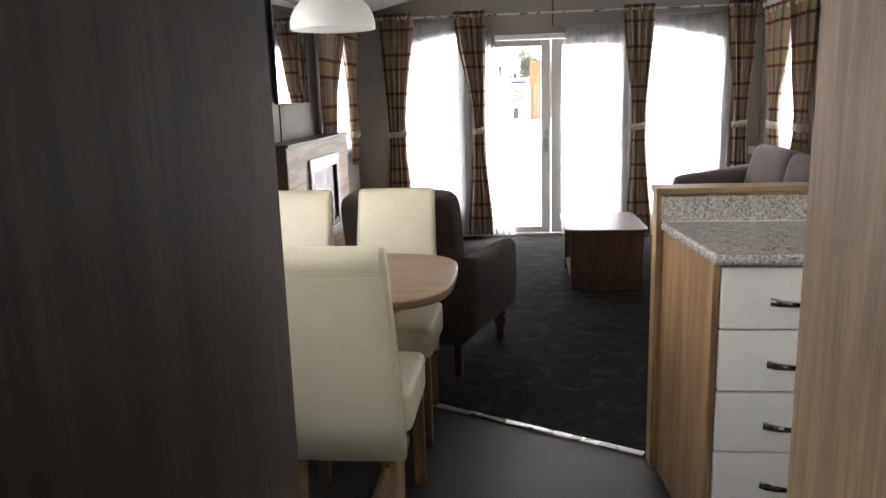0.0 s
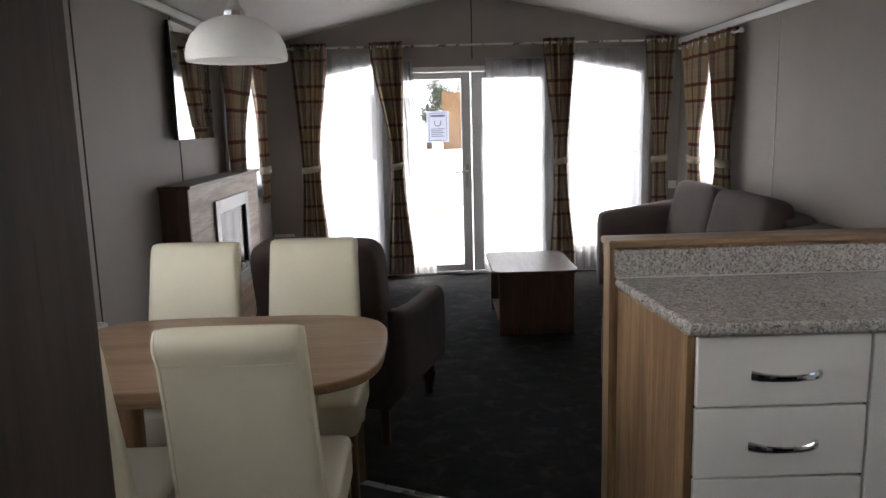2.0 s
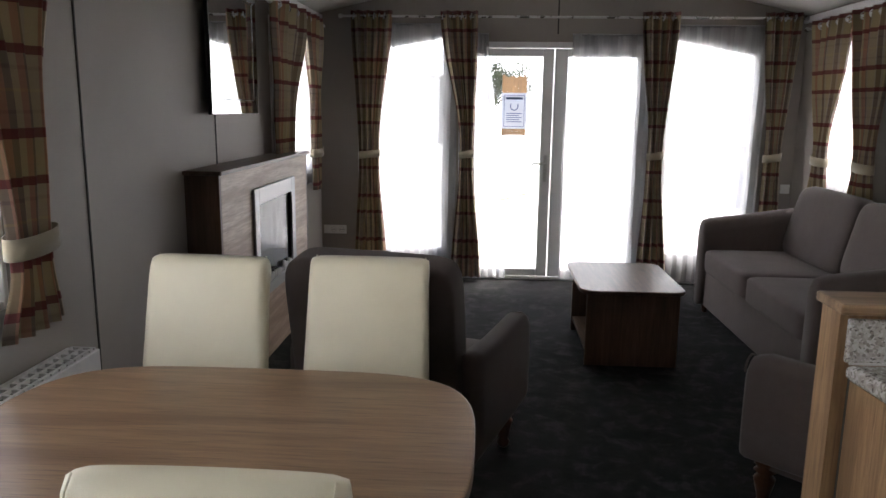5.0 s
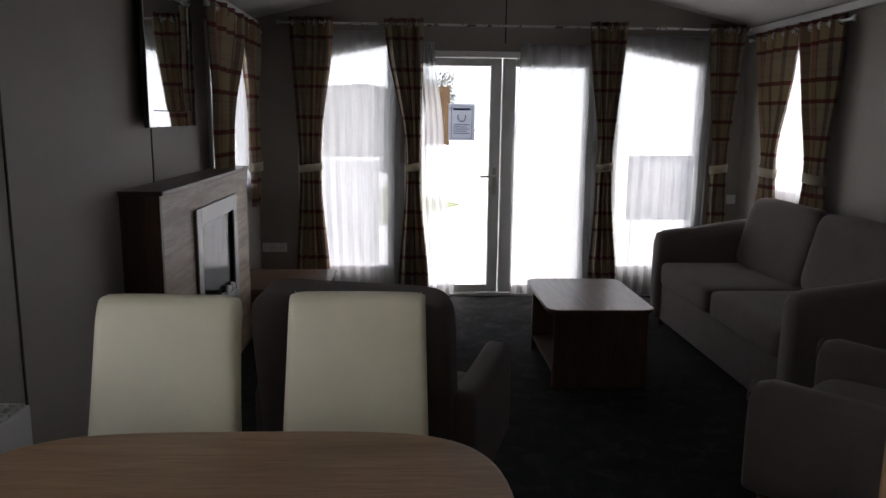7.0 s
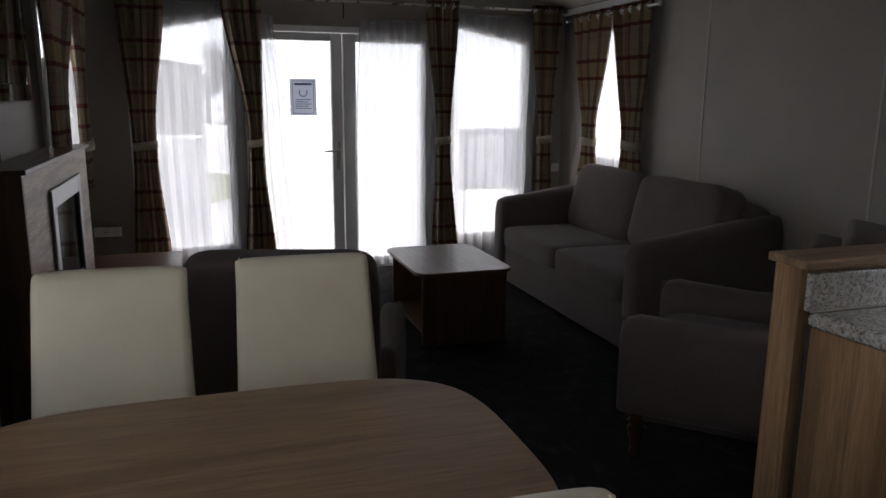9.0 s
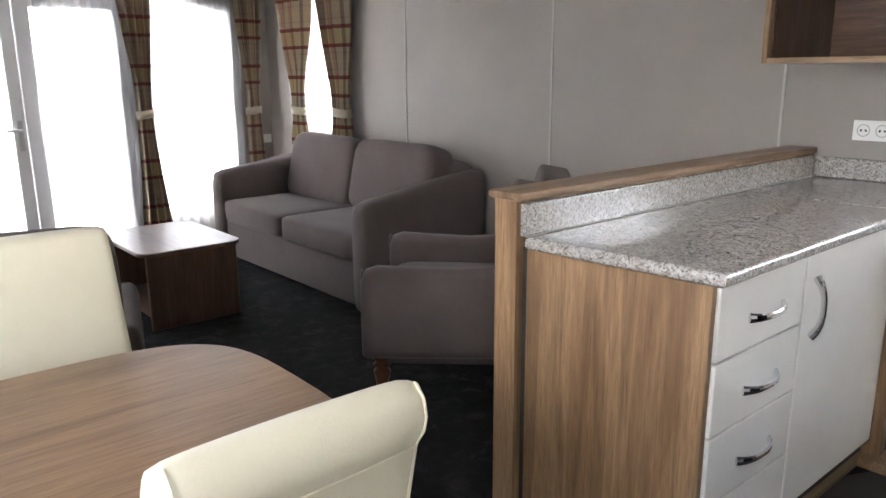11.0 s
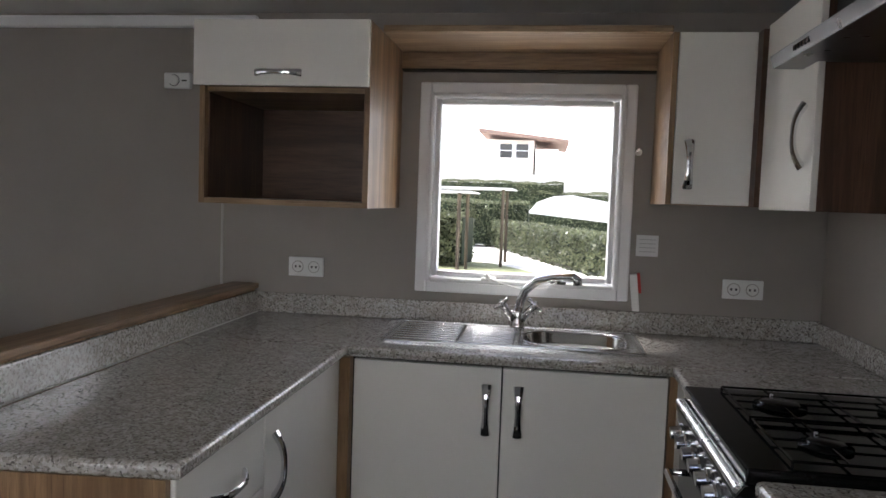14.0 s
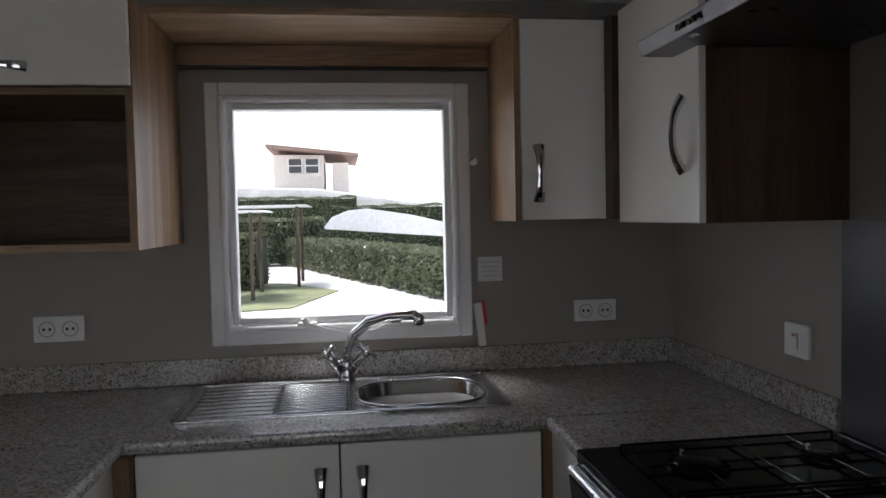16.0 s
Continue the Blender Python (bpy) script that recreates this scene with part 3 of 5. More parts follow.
def curtain_pair_side(name, axis, wall, edges, folds, tie, label, group, seed, top=RODZ, amp=0.048, rings=True, rod=None):
    """A plaid curtain with eyelets, its tie-band parented."""
    mid = (edges[0][1] + edges[0][2]) / 2
    at = (mid, wall, edges[-1][0]) if axis == "y" else (wall, mid, edges[-1][0])
    root = thing(name, at, label, "curtain", group)
    bm = sheet_mesh(name, axis, wall, None, edges, folds, amp, folds * 0.14 + (edges[0][2] - edges[0][1]) * 0.8, PLAID, seed=seed)
    ob = part("cloth", bm, PLAID, root, smooth=True)
    sol = ob.modifiers.new("thickness", "SOLIDIFY")
    sol.thickness, sol.offset = 0.003, 0.0
    z, lo, hi = tie
    c, r = (lo + hi) / 2, (hi - lo) / 2 + 0.012
    bm = bmesh.new()
    ringv = []
    for k in range(28):
        a = 2 * math.pi * k / 28
        p = (c + (r - 0.006) * math.cos(a), wall + 0.05 * math.sin(a))
        p = p if axis == "y" else (p[1], p[0])
        droop = 0.018 * math.cos(a)
        ringv.append([bm.verts.new((p[0], p[1], z + h + droop * 0.5)) for h in (-0.03, 0.03)])
    for k in range(28):
        q0, q1 = ringv[k], ringv[(k + 1) % 28]
        bm.faces.new((q0[0], q1[0], q1[1], q0[1]))
    ob = part("tie_band", bm, TIEBAND, root, "plain beige tie-back band", smooth=True)
    sol = ob.modifiers.new("thickness", "SOLIDIFY")
    sol.thickness = 0.004
    n_eye = folds * 2
    for k in range(n_eye):
        a = edges[0][1] + (edges[0][2] - edges[0][1]) * (k + 0.5) / n_eye
        bm = bmesh.new()
        pts = []
        for i in range(13):
            t = 2 * math.pi * i / 12
            if axis == "y":
                pts.append((a + 0.004 * math.sin(t), wall + 0.021 * math.cos(t), RODZ_OF[0] + 0.021 * math.sin(t)))
            else:
                pts.append((wall + 0.021 * math.cos(t), a, RODZ_OF[0] + 0.021 * math.sin(t)))
        part("eyelet", tube(pts, 0.0045, 6, bm), STEEL, root)
    return root


RODZ_OF = [RODZ]
CY = YF - 0.085
G = "plaid curtains at the windows"
far = "beige and maroon plaid eyelet curtain tied back, reaching the floor"
T0 = RODZ + 0.04
curtain_pair_side("curtain", "y", CY, [(T0, -1.79, -1.475), (1.06, -1.735, -1.575), (0.95, -1.735, -1.575), (0.03, -1.78, -1.52)], 4, (1.0, -1.735, -1.575), far, G, 1)
curtain_pair_side("curtain", "y", CY, [(T0, -1.105, -0.82), (1.07, -0.945, -0.838), (0.95, -0.945, -0.838), (0.03, -1.00, -0.765)], 4, (1.01, -0.945, -0.838), far, G, 2)
curtain_pair_side("curtain", "y", CY, [(T0, 0.412, 0.688), (1.07, 0.505, 0.622), (0.96, 0.505, 0.622), (0.03, 0.47, 0.70)], 4, (1.02, 0.505, 0.622), far, G, 3)
curtain_pair_side("curtain", "y", CY, [(T0, 1.305, 1.57), (1.07, 1.383, 1.508), (0.96, 1.383, 1.508), (0.03, 1.365, 1.56)], 4, (1.02, 1.383, 1.508), far, G, 4)
rod = thing("curtain_rod", (XC, CY, RODZ), "slim metal curtain rod above the garden doors", "curtain rod")
part("rod", tube([(-1.86, CY, RODZ), (1.595, CY, RODZ)], 0.009, 12), STEEL, rod)
for x in (-1.87, 1.605):
    part("finial", lathe([(0.004, -0.018), (0.016, -0.012), (0.018, 0), (0.016, 0.012), (0.004, 0.018)], (x, CY, RODZ), 14), STEEL, rod)
for x in (-1.60, -0.22, 1.36):
    part("bracket", tube([(x, CY, RODZ), (x, YF, RODZ)], 0.007, 8), STEEL, rod)

RODZ_OF[0] = 1.955
short = "beige and maroon plaid eyelet curtain tied back above the sill"
for name, wall, spans in (("curtain_rod", XR - 0.075, ((3.68, 4.13, 3.74, 3.95), (4.20, 4.74, 4.36, 4.54))), ("curtain_rod", XL + 0.075, ((3.50, 4.34, 3.56, 3.92), (4.32, 4.80, 4.50, 4.68)))):
    for k, (a, b, c, e) in enumerate(spans):
        curtain_pair_side("curtain", "x", wall, [(1.995, a, b), (1.09, c, e), (0.98, c, e), (0.76, c - 0.02, e + 0.02)], 4, (1.035, c, e), short, G, 10 + k)
    r = thing(name, (wall, 4.4, 1.955), "slim metal curtain rod above the side window", "curtain rod")
    part("rod", tube([(wall, 3.50 if wall < 0 else 3.60, 1.955), (wall, 4.86, 1.955)], 0.009, 12), STEEL, r)
    for y in (3.49 if wall < 0 else 3.59, 4.87):
        part("finial", lathe([(0.004, -0.018), (0.016, -0.012), (0.018, 0), (0.016, 0.012), (0.004, 0.018)], (wall, y, 1.955), 14), STEEL, r)
    for y in (4.31, 4.84):
        part("bracket", tube([(wall, y, 1.955), (XR if wall > 0 else XL, y, 1.955)], 0.007, 8), STEEL, r)
wall = XL + 0.085
curtain_pair_side("curtain", "x", wall, [(1.995, 0.80, 1.33), (1.05, 1.00, 1.20), (0.93, 1.00, 1.20), (0.735, 0.94, 1.24)], 4, (0.985, 1.00, 1.20), short, G, 21, amp=0.04)
r = thing("curtain_rod", (wall, 0.5, 1.955), "slim metal curtain rod above the dining window", "curtain rod")
part("rod", tube([(wall, -1.15, 1.955), (wall, 1.38, 1.955)], 0.009, 12), STEEL, r)
part("bracket", tube([(wall, 1.36, 1.955), (XL, 1.36, 1.955)], 0.007, 8), STEEL, r)

# voile nets behind the curtains
NETS = "white voile nets"
net_label = "sheer white voile net hanging in soft folds"


def net(axis, wall, edges, folds, amp, seed):
    mid = (edges[0][1] + edges[0][2]) / 2
    at = (mid, wall, edges[-1][0]) if axis == "y" else (wall, mid, edges[-1][0])
    bm = sheet_mesh("net", axis, wall, None, edges, folds, amp, 1.0, VOILE, rows=30, cols=110, seed=seed)
    root = thing("voile_net", at, net_label, "net curtain", NETS)
    part("voile", bm, VOILE, root, smooth=True)
    z0, lo, hi = edges[-1]
    z1, l1, h1 = edges[0]
    for nm, z, a, b, r in (("hem", z0 + 0.004, lo, hi, 0.004), ("heading_tape", z1 - 0.008, l1, h1, 0.008)):
        pts = [(a, wall, z), (b, wall, z)] if axis == "y" else [(wall, a, z), (wall, b, z)]
        part(nm, tube(pts, r, 8), VOILE, root)
    return root


NY = YF - 0.042
net("y", NY, [(2.0, -1.72, -0.95), (1.2, -1.70, -0.97), (0.02, -1.66, -0.98)], 9, 0.012, 31)
net("y", NY, [(1.93, -0.93, -0.735), (1.2, -0.93, -0.66), (0.02, -0.93, -0.56)], 6, 0.014, 32)
net("y", NY, [(1.93, -0.10, 0.56), (1.0, -0.14, 0.56), (0.02, -0.13, 0.58)], 9, 0.014, 33)
net("y", NY, [(2.0, 0.58, 1.40), (1.2, 0.60, 1.37), (0.02, 0.62, 1.36)], 9, 0.012, 34)
net("x", XR - 0.035, [(1.93, 3.76, 4.66), (0.84, 3.80, 4.66)], 8, 0.012, 35)
net("x", XL + 0.035, [(1.93, 3.62, 4.70), (0.80, 3.66, 4.74)], 8, 0.012, 36)
net("x", XL + 0.04, [(1.93, -0.1, 1.12), (1.2, -0.1, 1.02), (0.74, -0.1, 0.84)], 12, 0.016, 37)

# ---- kitchen ----
def bow_handle(centre, along, out, length, parent, wide=0.014):
    """A chrome bow handle, wide at its feet and slim in the middle."""
    c, u, o = Vector(centre), Vector(along), Vector(out)
    n = 14
    pts, rad = [], []
    for i in range(n + 1):
        s = -1 + 2 * i / n
        pts.append(c + u * (s * length / 2) + o * (0.004 + 0.026 * (1 - abs(s) ** 2.6)))
        rad.append(wide * (0.62 + 0.38 * s * s))
    bm = tube(pts, [r * 0.45 for r in rad], 10, flat=2.0)
    return part("handle", bm, CHROME, parent, "chrome bow handle")


def twist_handle(centre, out, length, parent):
    """An upright chrome handle, flared at both ends."""
    c, o = Vector(centre), Vector(out)
    pts, rad = [], []
    for i in range(13):
        s = -1 + 2 * i / 12
        pts.append(c + Vector((0, 0, s * length / 2)) + o * (0.006 + 0.022 * (1 - abs(s) ** 3)))
        rad.append(0.009 + 0.008 * abs(s) ** 1.6)
    return part("handle", tube(pts, rad, 10, flat=0.5), CHROME, parent, "chrome bow handle")


# breakfast-bar unit with drawers and a cupboard
u = thing("drawer_unit", (0.23, 0.27, 0), "oak-effect drawer unit with four cream drawer fronts", "drawer unit")
bm = prism([(0.005, 0.03), (0.023, 0.03), (0.006, 0.525), (-0.035, 0.525)], "z", 0.0, 0.867)
part("end_panel", bm, OAK, u, "light oak-effect end panel")
part("body", box(0.0235, 0.44, 0.045, 0.525, 0.10, 0.868), DARK, u)
zs = [0.862, 0.685, 0.505, 0.325, 0.145]
for k in range(4):
    f = part("drawer", box(0.027, 0.438, 0.022, 0.041, zs[k + 1] + 0.004, zs[k] - 0.001, 0.0035), FRONT, u)
    bow_handle((0.237, 0.022, zs[k] - 0.095), (1, 0, 0), (0, -1, 0), 0.162, f)
u = thing("base_cupboard", (0.75, 0.27, 0), "cream base cupboard with a single door", "cupboard")
part("body", box(0.442, 1.06, 0.045, 0.525, 0.10, 0.868), DARK, u)
f = part("door", box(0.444, 1.058, 0.022, 0.041, 0.149, 0.861, 0.0035), FRONT, u)
bow_handle((0.495, 0.022, 0.72), (0, 0, 1), (0, -1, 0), 0.162, f)

bar = thing("breakfast_bar_screen", (0.8, 0.58, 0), "oak-effect bar screen behind the worktop with capped top", "bar screen")
part("panel", box(-0.056, XR - 0.001, 0.545, 0.622, 0.0, 0.992), OAK, bar)
part("cap", box(-0.062, XR - 0.001, 0.527, 0.643, 0.993, 1.014, 0.005), OAK_X, bar)
# dark filler box stands for the shade between end panel and screen
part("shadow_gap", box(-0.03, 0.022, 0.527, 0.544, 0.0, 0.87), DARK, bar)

u = thing("sink_cupboard", (1.37, -0.49, 0), "cream double-door cupboard under the sink", "cupboard")
part("body", box(1.122, XR - 0.01, -0.985, 0.02, 0.10, 0.866), DARK, u)
part("filler", box(1.06, 1.10, -0.012, 0.022, 0.10, 0.866), OAK, u, "oak-effect corner filler strip")
part("side_filler", box(1.098, 1.118, -1.03, -0.992, 0.10, 0.866), OAK, u, "oak-effect corner filler strip")
for y0, y1, hy in ((-0.486, -0.015, -0.442), (-0.988, -0.490, -0.542)):
    f = part("door", box(1.099, 1.118, y0, y1, 0.14, 0.855, 0.0035), FRONT, u)
    twist_handle((1.099, hy, 0.722), (-1, 0, 0), 0.155, f)
bm = box(0.03, 1.14, 0.075, 0.09, 0.0, 0.10)
box(1.14, 1.155, -1.0, 0.075, 0.0, 0.10, bm=bm)
box(0.80, 1.14, -1.04, -1.025, 0.0, 0.10, bm=bm)
solid("plinth", bm, OAK_X, "oak-effect plinth board under the kitchen units", "plinth", "structure")

u = thing("corner_cupboard", (0.97, -1.3, 0), "cream narrow corner cupboard beside the cooker", "cupboard")
part("body", box(0.80, 1.10, YK + 0.005, -1.035, 0.10, 0.866), DARK, u)
part("door", box(0.802, 1.094, -1.033, -1.014, 0.14, 0.855, 0.0035), FRONT, u)
u = thing("end_cupboard", (0.0, -1.3, 0), "oak-sided base cupboard at the end of the cooker run", "cupboard")
part("body", box(-0.085, 0.146, YK + 0.005, -1.035, 0.10, 0.866), DARK, u)
part("side_panel", box(0.147, 0.165, YK + 0.005, -1.03, 0.0, 0.868), OAK, u)
part("door", box(-0.083, 0.145, -1.033, -1.014, 0.14, 0.855, 0.0035), FRONT, u)

# worktop: one U-shaped sheet with an opening for the bowl
SX0, SX1, SY0, SY1 = 1.185, 1.585, -0.935, -0.076
BX0, BX1, BY0, BY1 = 1.225, 1.53, -0.890, -0.540
w = thing("worktop", (1.0, 0, 0.868), "speckled grey granite-effect laminate worktop round the kitchen", "worktop")
bm = bmesh.new()
W0, W1 = 0.868, 0.900
prism([(0.0, 0.0), (1.075, 0.0), (1.075, 0.527), (-0.043, 0.527)], "z", W0, W1, 0.012, 4, bm, "rim")
part("slab", bm, GRANITE, w)
bm = box(1.0755, XR, BY1, 0.527, W0, W1)
box(1.0755, BX0, BY0, BY1, W0, W1, bm=bm)
box(BX1, XR, BY0, BY1, W0, W1, bm=bm)
box(1.0755, XR, YK, BY0, W0, W1, bm=bm)
part("slab", bm, GRANITE, w)
part("slab", box(0.785, 1.075, YK, -0.992, W0, W1, 0.012, 4), GRANITE, w)
part("slab", box(-0.09, 0.168, YK, -0.985, W0, W1, 0.012, 3), GRANITE, w)
part("front_edge", tube([(1.0755, -0.006, W1 - 0.012), (1.0755, -0.99, W1 - 0.012)], 0.012, 12), GRANITE, w)
part("upstand", box(-0.044, XR - 0.016, 0.527, 0.544, W1, 0.985, 0.004), GRANITE, w)
part("upstand", box(XR - 0.016, XR - 0.001, YK, 0.527, W1 + 0.001, 0.98, 0.004), GRANITE, w)
part("upstand", box(0.812, XR - 0.017, YK + 0.001, YK + 0.017, W1 + 0.001, 0.975, 0.004), GRANITE, w)
part("joint_bead", tube([(-0.04, 0.5255, W1 + 0.001), (XR - 0.02, 0.5255, W1 + 0.001)], 0.0025, 6), JOINT, w, "pale sealant bead")

# inset sink
s = thing("sink", (1.385, -0.5, W1), "stainless steel inset sink with ribbed drainer", "sink")
ZR = W1 + 0.006


out_r = rounded(BX0, BX1, BY0, BY1, 0.11, 8)
tmp = bmesh.new()
top = [tmp.verts.new((x, y, ZR)) for x, y in out_r]
cx, cy = (BX0 + BX1) / 2, (BY0 + BY1) / 2
lip = [tmp.verts.new((cx + (x - cx) * 0.97, cy + (y - cy) * 0.97, ZR - 0.006)) for x, y in out_r]
low = [tmp.verts.new((cx + (x - cx) * 0.90, cy + (y - cy) * 0.90, ZR - 0.13)) for x, y in out_r]
bot = [tmp.verts.new((cx + (x - cx) * 0.80, cy + (y - cy) * 0.80, ZR - 0.145)) for x, y in out_r]
for r0, r1 in ((top, lip), (lip, low), (low, bot)):
    for k in range(len(r0)):
        j = (k + 1) % len(r0)
        tmp.faces.new((r0[k], r0[j], r1[j], r1[k]))
tmp.faces.new(bot)
part("bowl", tmp, SINK, s, smooth=True)
ring = [(x, y, ZR + 0.001) for x, y in rounded(BX0, BX1, BY0, BY1, 0.11, 8)]
part("bowl_rim", tube(ring + ring[:2], 0.004, 8), SINK, s, smooth=True)
ring = [(x, y, ZR) for x, y in rounded(SX0 + 0.004, SX1 - 0.004, SY0 + 0.004, SY1 - 0.004, 0.014, 8)]
part("outer_rim", tube(ring + ring[:2], 0.005, 8), SINK, s, smooth=True)
tmp = bmesh.new()
n_r = len(out_r)
rim_o = [tmp.verts.new((x, y, ZR)) for x, y in rounded(SX0, SX1, SY0, SY1, 0.015, 8)]
rim_b = [tmp.verts.new((v.co.x, v.co.y, W1 + 0.0008)) for v in rim_o]
rim_i = [tmp.verts.new((x, y, ZR)) for x, y in out_r]
for k in range(n_r):
    j = (k + 1) % n_r
    tmp.faces.new((rim_o[k], rim_o[j], rim_i[j], rim_i[k]))
    tmp.faces.new((rim_o[k], rim_o[j], rim_b[j], rim_b[k]))
part("drainer_plate", tmp, SINK, s)
bm = bmesh.new()
for k in range(8):
    x = 1.225 + k * 0.042
    tube([(x, -0.325, ZR - 0.003), (x, -0.315, ZR + 0.0025), (x, -0.115, ZR + 0.0025), (x, -0.105, ZR - 0.003)], 0.0042, 8, bm)
for k in range(12):
    x = 1.222 + k * 0.027
    tube([(x, -0.515, ZR - 0.003), (x, -0.505, ZR + 0.0025), (x, -0.335, ZR + 0.0025), (x, -0.325, ZR - 0.003)], 0.0036, 8, bm)
part("drainer_ribs", bm, SINK, s, smooth=True)
part("waste", lathe([(0.001, 0.002), (0.028, 0.002), (0.034, 0.004), (0.036, 0.0)], (cx, cy, ZR - 0.146), 20), CHROME, s)

# mixer tap
t = thing("mixer_tap", (1.565, -0.512, ZR), "chrome kitchen mixer tap with two cross-head valves", "tap")
TX, TY = 1.565, -0.512
part("base", lathe([(0.026, 0.0), (0.028, 0.004), (0.024, 0.012), (0.02, 0.04), (0.022, 0.055), (0.016, 0.07)], (TX, TY, ZR), 20), CHROME, t, smooth=True)
pts = [(TX, TY, ZR + 0.05), (TX - 0.005, TY - 0.005, ZR + 0.09), (TX - 0.02, TY - 0.025, ZR + 0.145), (TX - 0.05, TY - 0.07, ZR + 0.185), (TX - 0.10, TY - 0.13, ZR + 0.205), (TX - 0.155, TY - 0.195, ZR + 0.215), (TX - 0.165, TY - 0.205, ZR + 0.205), (TX - 0.167, TY - 0.207, ZR + 0.185)]
part("spout", tube(pts, [0.017, 0.017, 0.0165, 0.016, 0.0155, 0.0155, 0.0165, 0.0155], 16), CHROME, t, smooth=True)
for sgn in (-1, 1):
    v0 = Vector((TX, TY + sgn * 0.012, ZR + 0.03))
    v1 = Vector((TX - 0.012, TY + sgn * 0.058, ZR + 0.085))
    bm = tube([v0, v0.lerp(v1, 0.7), v1], [0.016, 0.014, 0.016], 12)
    dv = (v1 - v0).normalized()
    c = v1 + dv * 0.006
    e1 = dv.cross(Vector((1, 0, 0))).normalized()
    e2 = dv.cross(e1).normalized()
    for e in (e1, e2):
        tube([c - e * 0.032, c - e * 0.014, c, c + e * 0.014, c + e * 0.032], [0.0085, 0.006, 0.010, 0.006, 0.0085], 8, bm)
    part("valve", bm, CHROME, t, smooth=True)

# cooker
ck = thing("cooker", (0.475, -1.3, 0), "free-standing black and steel gas cooker", "cooker")
CX0, CX1, CYF = 0.172, 0.775, -0.985
part("body", box(CX0, CX1, YK + 0.03, CYF - 0.012, 0.02, 0.885, 0.004), IRON, ck)
part("hob_plate", box(CX0 - 0.0, CX1 + 0.0, YK + 0.025, CYF + 0.012, 0.885, 0.915, 0.005), ENAMEL, ck, "black glass hob plate")
part("control_panel", prism([(CYF - 0.012, 0.745), (CYF + 0.016, 0.75), (CYF + 0.030, 0.862), (CYF + 0.014, 0.884), (CYF - 0.012, 0.884)], "x", CX0 + 0.002, CX1 - 0.002, 0.003), ENAMEL, ck, "black control panel")
part("panel_trim", tube([(CX0 + 0.004, CYF + 0.024, 0.874), (CX1 - 0.004, CYF + 0.024, 0.874)], 0.008, 10), STEEL, ck, "bright steel edge above the knobs")
for k in range(7):
    x = CX0 + 0.07 + k * 0.078
    o = Vector((0, 1, -0.12)).normalized()
    c = Vector((x, CYF + 0.022, 0.812))
    bm = tube([c, c + o * 0.006, c + o * 0.010, c + o * 0.030], [0.022, 0.022, 0.017, 0.015], 14)
    part("knob", bm, CHROME, ck, "silver control knob")
dr = part("oven_door", box(CX0 + 0.005, CX1 - 0.005, CYF - 0.012, CYF + 0.016, 0.36, 0.742, 0.006), BLACK, ck)
part("rail_handle", tube([(CX0 + 0.04, CYF + 0.016, 0.70), (CX0 + 0.04, CYF + 0.05, 0.70), (CX1 - 0.04, CYF + 0.05, 0.70), (CX1 - 0.04, CYF + 0.016, 0.70)], 0.009, 10), CHROME, dr)
dr = part("lower_door", box(CX0 + 0.005, CX1 - 0.005, CYF - 0.012, CYF + 0.016, 0.06, 0.352, 0.006), BLACK, ck)
part("rail_handle", tube([(CX0 + 0.04, CYF + 0.016, 0.31), (CX0 + 0.04, CYF + 0.05, 0.31), (CX1 - 0.04, CYF + 0.05, 0.31), (CX1 - 0.04, CYF + 0.016, 0.31)], 0.009, 10), CHROME, dr)
for bx, by, br in ((0.33, -1.16, 0.036), (0.62, -1.16, 0.045), (0.33, -1.42, 0.045), (0.62, -1.42, 0.03)):
    part("burner", lathe([(br + 0.014, 0.0), (br + 0.014, 0.006), (br, 0.006), (br, 0.011), (br * 0.9, 0.013), (0.002, 0.014)], (bx, by, 0.915), 20), ENAMEL, ck, "black gas burner with steel spark pin", smooth=True)
    part("spark_pin", tube([(bx + br + 0.02, by, 0.915), (bx + br + 0.02, by, 0.929)], 0.004, 8), STEEL, ck)
for gx0, gx1 in ((0.205, 0.468), (0.486, 0.75)):
    zt = 0.924
    bm = tube([(gx0, -1.06, zt), (gx0, -1.53, zt)], 0.0028, 8)
    grate = part("pan_support", bm, ENAMEL, ck, "black enamelled pan support")
    for y in (-1.06, -1.16, -1.29, -1.42, -1.53):
        part("bar", tube([(gx0, y, zt), (gx1, y, zt)], 0.0028, 8), ENAMEL, grate)
    for x in ((gx0 + gx1) / 2, gx1):
        part("bar", tube([(x, -1.06, zt), (x, -1.53, zt)], 0.0028, 8), ENAMEL, grate)
    for x in (gx0, gx1):
        for y in (-1.06, -1.53):
            part("foot", tube([(x, y, 0.915), (x, y, zt)], 0.0028, 8), ENAMEL, grate)

structure("splashback", box(CX0 - 0.02, 0.805, YK + 0.001, YK + 0.008, 0.90, 1.372), STEEL_SPLASH, "dark grey splashback panel behind the cooker", "splashback")

